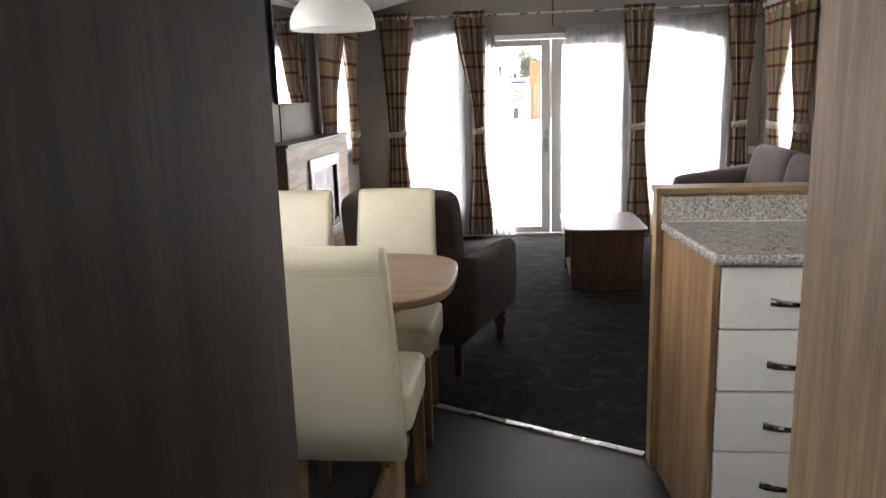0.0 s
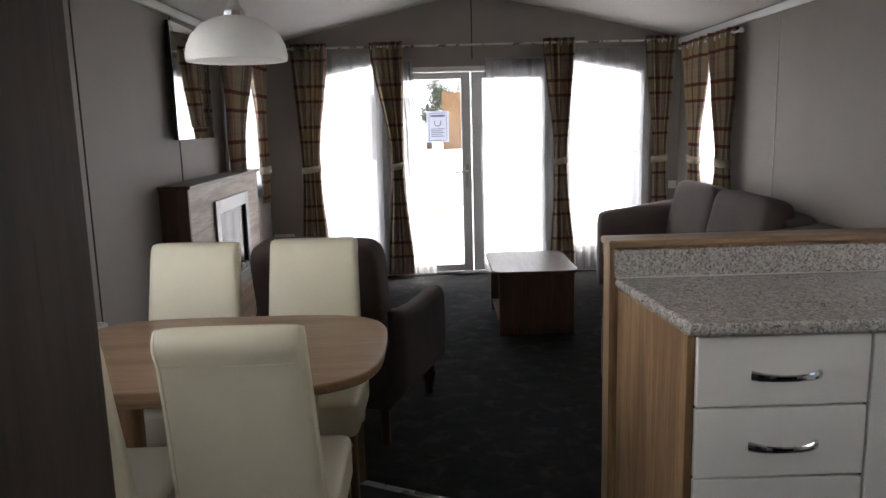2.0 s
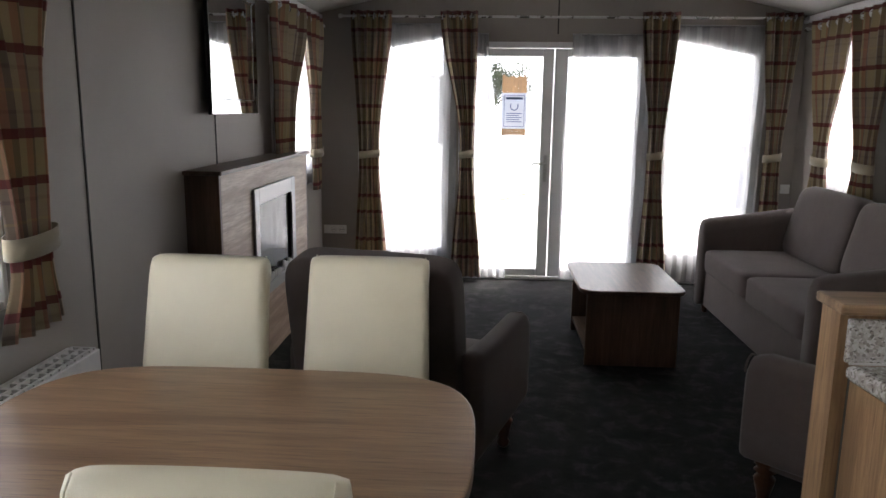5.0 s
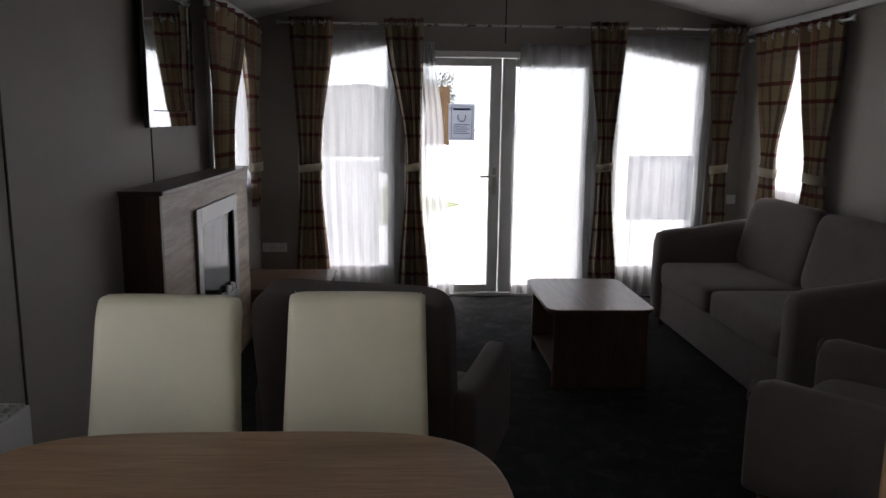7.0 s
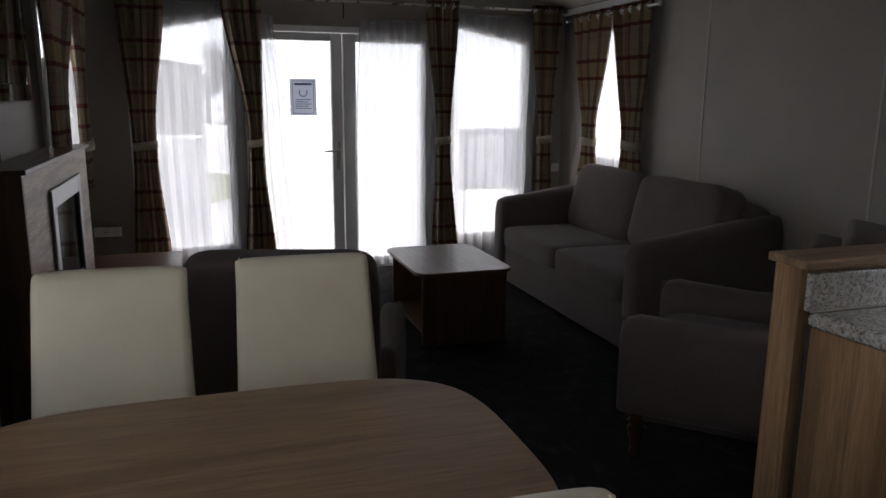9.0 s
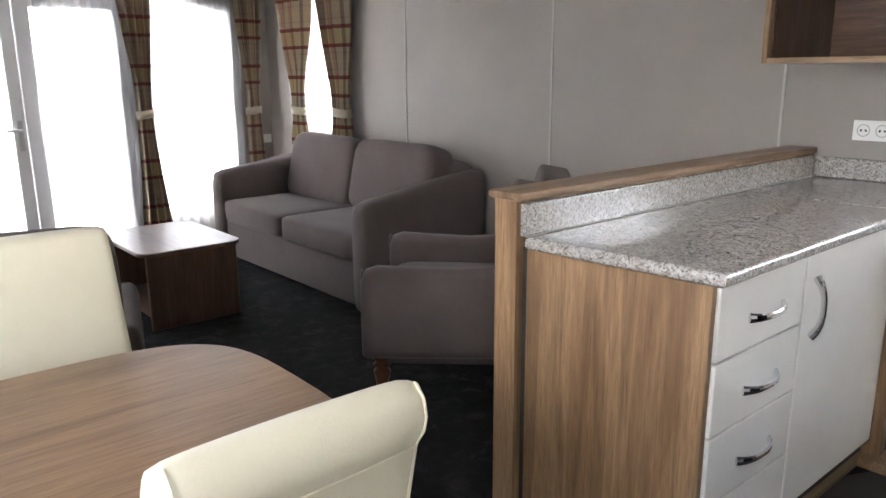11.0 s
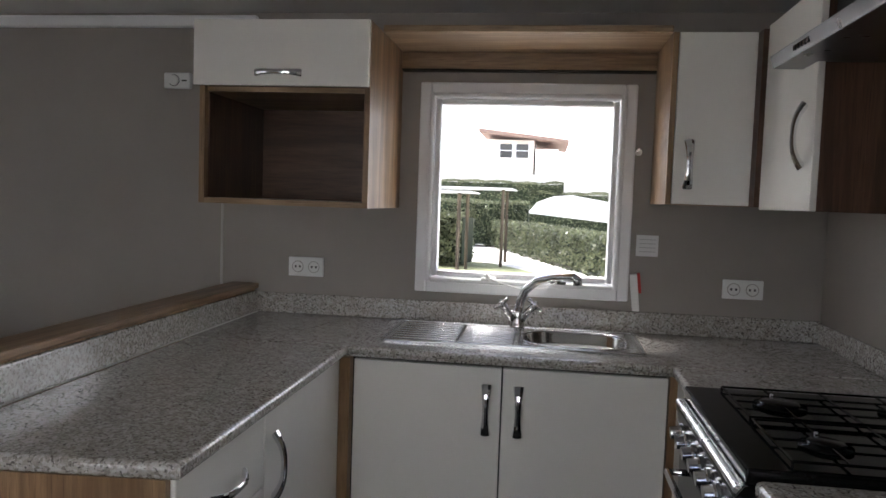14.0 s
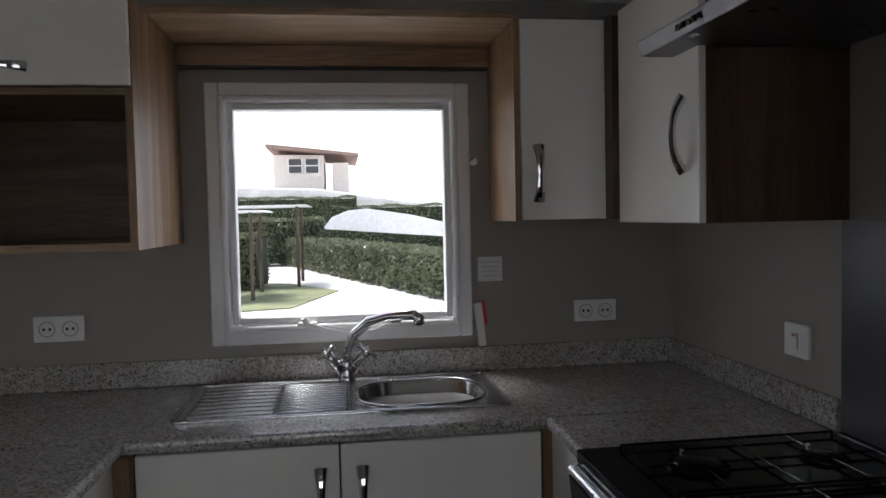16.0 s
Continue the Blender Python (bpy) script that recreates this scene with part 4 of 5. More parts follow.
# wall cupboards
c = thing("wall_cupboard", (1.39, 0.26, 1.334), "oak-effect wall cupboard with cream flap over an open shelf", "wall cupboard")
x0, x1, y0, y1 = 1.137, XR - 0.001, -0.034, 0.538
part("side_panel", box(x0, x1, y0, y0 + 0.018, 1.334, 1.925), OAK, c)
part("side_panel", box(x0, x1, y1 - 0.018, y1, 1.334, 1.925), OAK, c)
part("bottom_shelf", box(x0 + 0.002, x1, y0 + 0.018, y1 - 0.018, 1.334, 1.352), OAK_Y, c)
part("middle_shelf", box(x0 + 0.02, x1, y0 + 0.018, y1 - 0.018, 1.700, 1.716), OAK_Y, c)
part("top_board", box(x0 + 0.02, x1, y0 + 0.018, y1 - 0.018, 1.907, 1.925), OAK_Y, c)
# dark back and thin side sheets put the recess's shade into the colour
part("back_board", box(x1 - 0.008, x1 - 0.002, y0 + 0.018, y1 - 0.018, 1.352, 1.907), WALNUT_Y, c, "back of the open shelf, in dark wood for the shade inside")
part("shade_lining", box(x0 + 0.03, x1 - 0.009, y0 + 0.0182, y0 + 0.021, 1.3525, 1.699), WALNUT, c)
part("shade_lining", box(x0 + 0.03, x1 - 0.009, y1 - 0.021, y1 - 0.0182, 1.3525, 1.699), WALNUT, c)
f = part("flap", box(x0 - 0.019, x0 - 0.001, y0 + 0.002, y1 + 0.014, 1.716, 1.925, 0.003), FRONT, c)
bow_handle((x0 - 0.019, 0.263, 1.756), (0, 1, 0), (-1, 0, 0), 0.15, f)

p = thing("pelmet", (1.5, -0.5, 1.86), "oak-effect pelmet board above the kitchen window", "pelmet")
part("front_board", box(1.285, 1.305, -0.976, -0.036, 1.925, 1.947, 0.003), OAK_Y, p)
part("soffit", box(1.3055, XR - 0.001, -0.976, -0.036, 1.925, 1.943), OAK_Y, p)
part("back_board", box(1.615, XR - 0.001, -0.976, -0.036, 1.862, 1.9245, 0.002), OAK_Y, p, "oak-effect board against the wall")
# shadow line below the back board, modelled as a dark strip
part("shadow_strip", box(1.611, XR - 0.001, -0.974, -0.038, 1.855, 1.8615), DARK, p, "dark strip drawn as the shadow under the board")

c = thing("wall_cupboard", (1.46, -1.12, 1.38), "narrow cream wall cupboard with oak-effect side", "wall cupboard")
part("body", box(1.31, XR - 0.001, -1.245, -0.996, 1.381, 1.927), OAK, c)
part("side_panel", box(1.29, XR - 0.001, -0.995, -0.978, 1.381, 1.927), OAK, c)
f = part("door", box(1.291, 1.309, -1.236, -0.997, 1.383, 1.928, 0.003), FRONT, c)
twist_handle((1.291, -1.043, 1.51), (-1, 0, 0), 0.15, f)
part("corner_post", box(1.245, 1.31, -1.266, -1.238, 1.381, 1.927), WALNUT, c, "dark corner post")

c = thing("wall_cupboard", (1.10, -1.44, 1.375), "cream wall cupboard beside the cooker hood", "wall cupboard")
part("body", box(0.790, 1.29, YK + 0.001, -1.267, 1.373, 1.933), WALNUT, c)
f = part("door", box(0.782, 1.225, -1.266, -1.248, 1.373, 1.933, 0.003), FRONT, c)
bow_handle((0.842, -1.248, 1.565), (0, 0, 1), (0, 1, 0), 0.162, f)
c = thing("wall_cupboard", (0.03, -1.44, 1.375), "cream wall cupboard at the end of the cooker run", "wall cupboard")
part("body", box(-0.14, 0.213, YK + 0.001, -1.285, 1.373, 1.933), WALNUT, c)
f = part("door", box(-0.138, 0.215, -1.284, -1.266, 1.373, 1.933, 0.003), FRONT, c)
bow_handle((0.160, -1.266, 1.565), (0, 0, 1), (0, 1, 0), 0.162, f)
tag = thing("paper_tag", (0.160, -1.244, 1.27), "white paper tag hanging from a cupboard handle", "tag")
part("card", box(0.143, 0.177, -1.2445, -1.2432, 1.27, 1.42, 0.0), PAPER, tag)
part("string", tube([(0.160, -1.244, 1.42), (0.157, -1.242, 1.46), (0.160, -1.240, 1.495)], 0.0015, 6), PAPER, tag)

h = thing("cooker_hood", (0.5, -1.35, 1.80), "slim steel visor cooker hood under a cupboard", "cooker hood")
part("box", box(0.218, 0.788, YK + 0.001, -1.285, 1.785, 1.94), IRON, h)
part("visor", prism([(YK + 0.02, 1.742), (-1.175, 1.742), (-1.165, 1.775), (-1.285, 1.80), (YK + 0.02, 1.80)], "x", 0.218, 0.90, 0.003), DARKSTEEL, h, "dark steel visor")
for k in range(5):
    part("switch", box(0.70 - k * 0.022, 0.715 - k * 0.022, -1.172, -1.166, 1.752, 1.765, 0.001), BLACK, h)
c = thing("hood_cupboard", (0.5, -1.44, 1.94), "cream flap cupboard above the cooker hood", "wall cupboard")
part("body", box(0.218, 0.788, YK + 0.001, -1.302, 1.942, 2.06), WALNUT, c)


# sockets and switches
def double_socket(at, axis, sign, label, n=2, name="double_socket", w=0.142, hgt=0.07):
    x, y, z = at
    root = thing(name, at, label, "socket", "double sockets")

    def pl(a0, a1, z0, z1, d0, d1, bev=0.003):
        if axis == "x":
            return box(x + sign * d0, x + sign * d1, y + a0, y + a1, z + z0, z + z1, bev)
        return box(x + a0, x + a1, y + sign * d0, y + sign * d1, z + z0, z + z1, bev)
    part("plate", pl(-w / 2, w / 2, 0, hgt, 0.0, 0.012), PLASTIC, root)
    for k in range(n):
        a = (k - (n - 1) / 2) * w * 0.46
        r = 0.022
        if axis == "x":
            pts = [(x + sign * 0.0125, y + a + r * math.cos(q * math.pi / 8), z + hgt / 2 + r * math.sin(q * math.pi / 8)) for q in range(17)]
        else:
            pts = [(x + a + r * math.cos(q * math.pi / 8), y + sign * 0.0125, z + hgt / 2 + r * math.sin(q * math.pi / 8)) for q in range(17)]
        bm = tube(pts, 0.0016, 6)
        part("well_ring", bm, JOINT, root)
        bm = pl(a - 0.012, a - 0.005, hgt / 2 - 0.004, hgt / 2 + 0.004, 0.0121, 0.0132, 0)
        join(bm, pl(a + 0.005, a + 0.012, hgt / 2 - 0.004, hgt / 2 + 0.004, 0.0121, 0.0132, 0))
        part("pin_holes", bm, DARK, root)
    return root


double_socket((XR, 0.331, 1.050), "x", -1, "white double wall socket above the worktop", hgt=0.076)
double_socket((XR, -1.322, 1.046), "x", -1, "white double wall socket above the worktop")
th = thing("thermostat", (XR, 0.875, 1.776), "white room thermostat with a round dial on the wall", "thermostat")
part("case", box(XR - 0.028, XR, 0.820, 0.930, 1.776, 1.838, 0.006), PLASTIC, th)
part("dial", tube([(XR - 0.028, 0.885, 1.807), (XR - 0.036, 0.885, 1.807), (XR - 0.038, 0.885, 1.807)], [0.021, 0.020, 0.016], 20), PLASTIC, th, "round white dial")
part("dial_ring", tube([(XR - 0.029, 0.885 + 0.022 * math.cos(q * math.pi / 10), 1.807 + 0.022 * math.sin(q * math.pi / 10)) for q in range(21)], 0.0014, 6), DARK, th)
part("slider", box(XR - 0.031, XR - 0.0275, 0.832, 0.852, 1.803, 1.809, 0.001), DARK, th)
double_socket((-1.93, YF, 0.345), "y", -1, "white double wall socket beside the fireplace")
sw = thing("light_switch", (-2.02, YF, 0.345), "white single switch plate near the corner", "switch")
part("plate", box(-2.045, -1.985, YF - 0.012, YF, 0.345, 0.415, 0.003), PLASTIC, sw)
part("rocker", box(-2.022, -2.008, YF - 0.016, YF - 0.012, 0.365, 0.395, 0.002), PLASTIC, sw)
sw = thing("light_switch", (1.60, YF, 0.74), "white single switch plate near the corner", "switch")
part("plate", box(1.56, 1.63, YF - 0.012, YF, 0.74, 0.81, 0.003), PLASTIC, sw)
part("rocker", box(1.585, 1.605, YF - 0.016, YF - 0.012, 0.76, 0.79, 0.002), PLASTIC, sw)
sw = thing("fused_switch", (0.965, YK, 1.04), "white cooker switch with a red neon", "switch")
part("plate", box(0.916, 1.01, YK, YK + 0.014, 1.04, 1.122, 0.004), PLASTIC, sw)
part("rocker", box(0.952, 0.974, YK + 0.014, YK + 0.019, 1.062, 1.10, 0.002), PLASTIC, sw)
part("neon", box(0.958, 0.968, YK + 0.0185, YK + 0.0205, 1.092, 1.097), RED, sw)
lb = thing("wall_label", (XR, -0.976, 1.187), "white printed instruction label beside the window", "label")
part("card", box(XR - 0.003, XR - 0.0005, -1.016, -0.936, 1.187, 1.266), PAPER, lb)
bm = bmesh.new()
for k in range(4):
    box(XR - 0.0038, XR - 0.0031, -1.006, -0.948, 1.248 - k * 0.015, 1.251 - k * 0.015, bm=bm)
part("printing", bm, plain("grey_ink", (0.6, 0.6, 0.6), 0.8, bumps=0), lb)
lg = thing("gas_lighter", (XR - 0.03, -0.94, 0.982), "white and red gas lighter leaning on the wall", "lighter")
part("case", prism([(-0.958, 0.982), (-0.932, 0.982), (-0.917, 1.118), (-0.943, 1.122)], "x", XR - 0.022, XR - 0.004, 0.003), PLASTIC, lg)
part("trigger", prism([(-0.9625, 1.05), (-0.952, 1.05), (-0.9425, 1.124), (-0.953, 1.126)], "x", XR - 0.021, XR - 0.005, 0.002), RED, lg, "red edge and trigger")
ht = thing("window_hook", (XR, -0.927, 1.57), "small grey blind hook on the wall", "hook")
part("disc", tube([(XR, -0.927, 1.57), (XR - 0.01, -0.927, 1.57)], 0.013, 14), STEEL, ht)

# ---- furniture ----
def pillow(x0, x1, y0, y1, z0, z1, e1=0.35, e2=0.35, turn=None, bm=None, su=40, sv=20, wrinkle=0.0, seed=0):
    """A stuffed box: a superquadric, softer as the exponents grow."""
    tmp = bmesh.new()
    c = Vector(((x0 + x1) / 2, (y0 + y1) / 2, (z0 + z1) / 2))
    a, b, h = (x1 - x0) / 2, (y1 - y0) / 2, (z1 - z0) / 2

    def pw(v, e):
        return math.copysign(abs(v) ** e, v)
    rows = []
    for j in range(1, sv):
        p = -math.pi / 2 + math.pi * j / sv
        rows.append([(a * pw(math.cos(p), e1) * pw(math.cos(q), e2), b * pw(math.cos(p), e1) * pw(math.sin(q), e2), h * pw(math.sin(p), e1)) for q in (2 * math.pi * i / su for i in range(su))])

    def put(co):
        v = Vector(co)
        if wrinkle:
            n_ = noise.noise(Vector((v.x * 7 + seed, v.y * 7, v.z * 7))) * wrinkle
            v = v * (1 + n_)
        if turn is not None:
            v = turn @ v
        return tmp.verts.new(v + c)
    vr = [[put(co) for co in r] for r in rows]
    lo, hi = put((0, 0, -h)), put((0, 0, h))
    for r0, r1 in zip(vr, vr[1:]):
        for i in range(su):
            k = (i + 1) % su
            tmp.faces.new((r0[i], r0[k], r1[k], r1[i]))
    for i in range(su):
        k = (i + 1) % su
        tmp.faces.new((lo, vr[0][k], vr[0][i]))
        tmp.faces.new((hi, vr[-1][i], vr[-1][k]))
    return join(bm, tmp)


def turned_leg(x, y, z0, z1, r=0.032):
    h = z1 - z0
    return lathe([(r * 0.55, 0), (r * 0.75, 0.05 * h), (r * 0.8, 0.12 * h), (r * 0.6, 0.2 * h), (r * 0.95, 0.45 * h), (r * 1.15, 0.6 * h), (r * 0.75, 0.7 * h), (r * 1.2, 0.76 * h), (r * 0.8, 0.82 * h), (r * 1.25, 0.9 * h), (r * 1.25, h)], (x, y, z0), 16)


LEGWOOD = wood("varnished_leg", (0.055, 0.018, 0.009), (0.115, 0.042, 0.018), "z", 0.3)


# dining chairs
def dining_chair():
    """Built at the origin, facing +y."""
    root = thing("dining_chair", (0, 0, 0), "tall cream faux-leather dining chair with stitched back", "chair", "chairs round the table")
    rear = [(-0.150, 0.275), (-0.166, 0.40), (-0.182, 0.52), (-0.222, 0.71), (-0.262, 0.862), (-0.268, 0.875), (-0.281, 0.893), (-0.287, 0.915), (-0.281, 0.938), (-0.264, 0.953)]
    front = [(-0.240, 0.950), (-0.226, 0.935), (-0.212, 0.90), (-0.172, 0.71), (-0.128, 0.52), (-0.110, 0.40), (-0.096, 0.275)]
    prof = rear + front

    def half(z):
        return 0.178 - 0.015 * max(0.0, min(1.0, (z - 0.45) / 0.45))
    bm = bmesh.new()
    cols = 14
    rings = []
    for i in range(cols + 1):
        s = -1 + 2 * i / cols
        s = math.copysign(abs(s) ** 0.7, s)
        e = abs(s) ** 14
        ring = []
        for k, (y, z) in enumerate(prof):
            mid_y = -0.125 - 0.16 * max(0.0, z - 0.275)
            puff = 0.007 * (1 - s * s) * (-1 if k < len(rear) else 1)
            ring.append(bm.verts.new((half(z) * s, mid_y + (y - mid_y) * (1 - 0.16 * e) + puff, z - (0.006 * e if z > 0.9 else 0))))
        rings.append(ring)
    n_p = len(prof)
    for r0, r1 in zip(rings, rings[1:]):
        for k in range(n_p):
            j = (k + 1) % n_p
            bm.faces.new((r0[k], r0[j], r1[j], r1[k]))
    bm.faces.new(rings[0]), bm.faces.new(rings[-1])
    part("backrest", bm, LEATHER, root, smooth=True)
    for sx in (-1, 1):
        line = [(sx * (half(z) - 0.010), y - 0.0005, z) for y, z in rear]
        part("seam", tube(line, 0.0016, 6), LEATHER, root, "raised stitched seam")
    part("seam", tube([(-0.152, -0.2655, 0.868), (-0.08, -0.2705, 0.868), (0, -0.2725, 0.868), (0.08, -0.2705, 0.868), (0.152, -0.2655, 0.868)], 0.0016, 6), LEATHER, root, "raised stitched seam")
    part("seat", pillow(-0.202, 0.202, -0.155, 0.25, 0.355, 0.487, 0.22, 0.16), LEATHER, root, smooth=True)
    ring = [(x, y, 0.462) for x, y in rounded(-0.203, 0.203, -0.12, 0.251, 0.05, 6)]
    part("seam", tube(ring + ring[:1], 0.0016, 6), LEATHER, root, "raised stitched seam")
    for sx in (-1, 1):
        part("leg", prism([(sx * 0.172 - 0.019, 0.19), (sx * 0.172 + 0.019, 0.19), (sx * 0.172 + 0.019, 0.228), (sx * 0.172 - 0.019, 0.228)], "z", 0, 0.375, 0.003), OAK, root)
        bm = tube([(sx * 0.15, -0.125, 0.37), (sx * 0.15, -0.135, 0.18), (sx * 0.15, -0.165, 0.0)], [0.024, 0.022, 0.019], 4)
        part("leg", bm, OAK, root)
    return root


first = dining_chair()
first.location = (-1.040, 0.185, -0.006)
first.rotation_euler = (0, 0, radians(0.5))
for x, y, a in ((-1.478, 0.125, 2), (-1.046, 0.900, 179), (-1.494, 0.870, 177)):
    copy_thing(first, pose(x, y, 0, 0, 0, a))

# dining table
t = thing("dining_table", (-1.24, 0.48, 0), "oak-effect dining table with rounded ends on a pedestal", "table")
TX0, TX1, TY0, TY1 = -1.748, -0.735, 0.115, 0.855


def rounded_end(x0, x1, y0, y1, n=26):
    out, cx, cy, a, b = [], (x0 + x1) / 2, (y0 + y1) / 2, (x1 - x0) / 2, (y1 - y0) / 2
    for k in range(4 * n):
        q = 2 * math.pi * k / (4 * n)
        c, s_ = math.cos(q), math.sin(q)
        out.append((cx + a * math.copysign(abs(c) ** 0.46, c), cy + b * math.copysign(abs(s_) ** 0.58, s_)))
    return out


bm = prism(rounded_end(TX0, TX1, TY0, TY1), "z", 0.704, 0.732, 0.006, 3, edges="rim")
part("tabletop", bm, TABLE, t)
part("apron", prism(rounded_end(TX0 + 0.12, TX1 - 0.16, TY0 + 0.12, TY1 - 0.12, 12), "z", 0.645, 0.7035), OAK_X, t)
for x in (-1.50, -0.98):
    part("leg", prism(rounded(x - 0.035, x + 0.035, 0.40, 0.48, 0.012, 4), "z", 0.05, 0.645), OAK, t)
    part("foot", box(x - 0.03, x + 0.03, 0.20, 0.68, 0.0, 0.05, 0.012, 3), OAK_Y, t)
part("stretcher", box(-1.464, -1.016, 0.425, 0.455, 0.20, 0.27, 0.006), OAK_X, t)

# pendant lamp above the table
l = thing("pendant_lamp", (-1.105, 0.44, 1.553), "opal glass bowl pendant lamp, unlit, on a metal rod", "lamp")
outer = [(0.134, 0.0), (0.136, 0.012), (0.131, 0.04), (0.118, 0.068), (0.092, 0.095), (0.058, 0.112), (0.026, 0.119)]
inner = [(r - 0.005, z - (0.004 if i else 0.0)) for i, (r, z) in reversed(list(enumerate(outer)))]
part("shade", lathe(outer + inner + [(0.134, 0.0)], (-1.105, 0.44, 1.553), 40, None, False), SHADE, l, smooth=True)
part("stem", tube([(-1.105, 0.44, 1.655), (-1.105, 0.44, 2.33)], 0.006, 8), STEEL, l)
part("collar", lathe([(0.03, 0), (0.03, 0.012), (0.016, 0.03), (0.010, 0.06)], (-1.105, 0.44, 1.670), 16), STEEL, l)
part("bulb", pillow(-1.125, -1.085, 0.42, 0.46, 1.585, 1.65, 1, 1, su=16, sv=10), SHADE, l, smooth=True)


# armchairs
def armchair():
    """Built at the origin, facing +y."""
    root = thing("armchair", (0, 0, 0), "low grey-brown fabric armchair on turned wooden legs", "armchair", "armchairs")
    bm = prism([(-0.285, -0.33), (0.285, -0.33), (0.315, 0.33), (-0.315, 0.33)], "z", 0.15, 0.36, 0.03, 4)
    part("seat_base", bm, SOFA, root, smooth=True)
    part("seat_cushion", pillow(-0.262, 0.262, -0.25, 0.335, 0.30, 0.455, 0.3, 0.25), SOFA, root, smooth=True)
    tilt = Matrix.Rotation(radians(10), 3, "X")
    part("backrest", pillow(-0.285, 0.285, -0.40, -0.25, 0.22, 0.912, 0.22, 0.22, tilt), SOFA, root, smooth=True)
    part("back_cushion", pillow(-0.24, 0.24, -0.29, -0.16, 0.42, 0.86, 0.45, 0.35, tilt), SOFA, root, smooth=True)
    for s_ in (-1, 1):
        bm = bmesh.new()
        rows = []
        stations = [(-0.33, 0.60, 0.275), (-0.2, 0.575, 0.285), (0.0, 0.56, 0.298), (0.2, 0.565, 0.312), (0.32, 0.57, 0.32), (0.365, 0.555, 0.322), (0.38, 0.52, 0.322)]
        for y, zt, xc in stations:
            k = 0.5 if y > 0.37 else 1.0
            ring = []
            hw = 0.05 * (0.75 if y > 0.37 else 1.0)
            for q in range(14):
                a = 2 * math.pi * q / 14
                cx_, sz = math.cos(a), math.sin(a)
                z_mid, z_half = (zt + 0.19) / 2, (zt - 0.19) / 2
                ring.append(bm.verts.new((s_ * xc + hw * math.copysign(abs(cx_) ** 0.55, cx_), y, z_mid + z_half * math.copysign(abs(sz) ** 0.3, sz) * (0.97 if y > 0.37 else 1))))
            rows.append(ring)
        for r0, r1 in zip(rows, rows[1:]):
            for q in range(14):
                j = (q + 1) % 14
                bm.faces.new((r0[q], r0[j], r1[j], r1[q]))
        bm.faces.new(rows[0]), bm.faces.new(rows[-1])
        part("arm", bm, SOFA, root, smooth=True)
        part("piping", tube([(s_ * 0.322 + 0.04 * math.cos(radians(a)), 0.381, 0.50 + 0.055 * math.sin(radians(a))) for a in range(0, 181, 20)], 0.004, 6), SOFA, root)
        part("leg", turned_leg(s_ * 0.285, 0.315, 0, 0.19), LEGWOOD, root, "turned reddish wooden leg", smooth=True)
        part("leg", prism(rounded(s_ * 0.25 - 0.018, s_ * 0.25 + 0.018, -0.325, -0.289, 0.006, 3), "z", 0, 0.19), LEGWOOD, root)
    return root


ac = armchair()
ac.location, ac.rotation_euler = (0.685, 1.56, 0), (0, 0, radians(43))
copy_thing(ac, pose(-0.985, 1.77, 0, 0, 0, -14))

# sofa along the side wall
s = thing("sofa", (1.2, 3.33, 0), "two-seat grey-brown fabric sofa with loose cushions", "sofa")
SY_0, SY_1 = 2.37, 4.29
part("base", box(0.785, 1.55, SY_0 + 0.08, SY_1 - 0.08, 0.055, 0.32, 0.02, 3), SOFA, s, smooth=True)
part("back_frame", pillow(1.40, 1.62, SY_0 + 0.07, SY_1 - 0.07, 0.06, 0.80, 0.2, 0.2), SOFA, s, smooth=True)
mid = (SY_0 + SY_1) / 2
part("base_panel", box(0.768, 0.784, SY_0 + 0.14, SY_1 - 0.14, 0.06, 0.31, 0.006), SOFA, s)
for y0, y1 in ((SY_0 + 0.155, mid - 0.002), (mid + 0.002, SY_1 - 0.155)):
    part("seat_cushion", pillow(0.735, 1.44, y0, y1, 0.30, 0.462, 0.25, 0.16, wrinkle=0.012, seed=y0), SOFA, s, smooth=True)
    lean = Matrix.Rotation(radians(13), 3, "Y")
    part("back_cushion", pillow(1.265, 1.475, y0 - 0.01, y1 + 0.01, 0.42, 0.895, 0.34, 0.30, lean, wrinkle=0.03, seed=y0 + 4), SOFA, s, smooth=True)
for y in (SY_0 + 0.08, SY_1 - 0.08):
    bm = bmesh.new()
    rows = []
    for x, zt, hw in ((0.735, 0.60, 0.055), (0.75, 0.638, 0.072), (0.80, 0.655, 0.08), (1.0, 0.68, 0.08), (1.25, 0.72, 0.08), (1.5, 0.75, 0.08), (1.595, 0.755, 0.075)):
        ring = []
        for q in range(18):
            a = 2 * math.pi * q / 18
            c_, s2 = math.cos(a), math.sin(a)
            zm, zh = (zt + 0.055) / 2, (zt - 0.055) / 2
            ring.append(bm.verts.new((x + 0.02 * (1 - zt) * 0, y + hw * math.copysign(abs(c_) ** 0.6, c_), zm + zh * math.copysign(abs(s2) ** 0.28, s2))))
        rows.append(ring)
    for r0, r1 in zip(rows, rows[1:]):
        for q in range(18):
            j = (q + 1) % 18
            bm.faces.new((r0[q], r0[j], r1[j], r1[q]))
    bm.faces.new(rows[0]), bm.faces.new(rows[-1])
    part("arm", bm, SOFA, s, smooth=True)
    for x in (0.80, 1.5):
        part("foot", lathe([(0.018, 0), (0.024, 0.06)], (x, y, 0), 12), LEGWOOD, s)

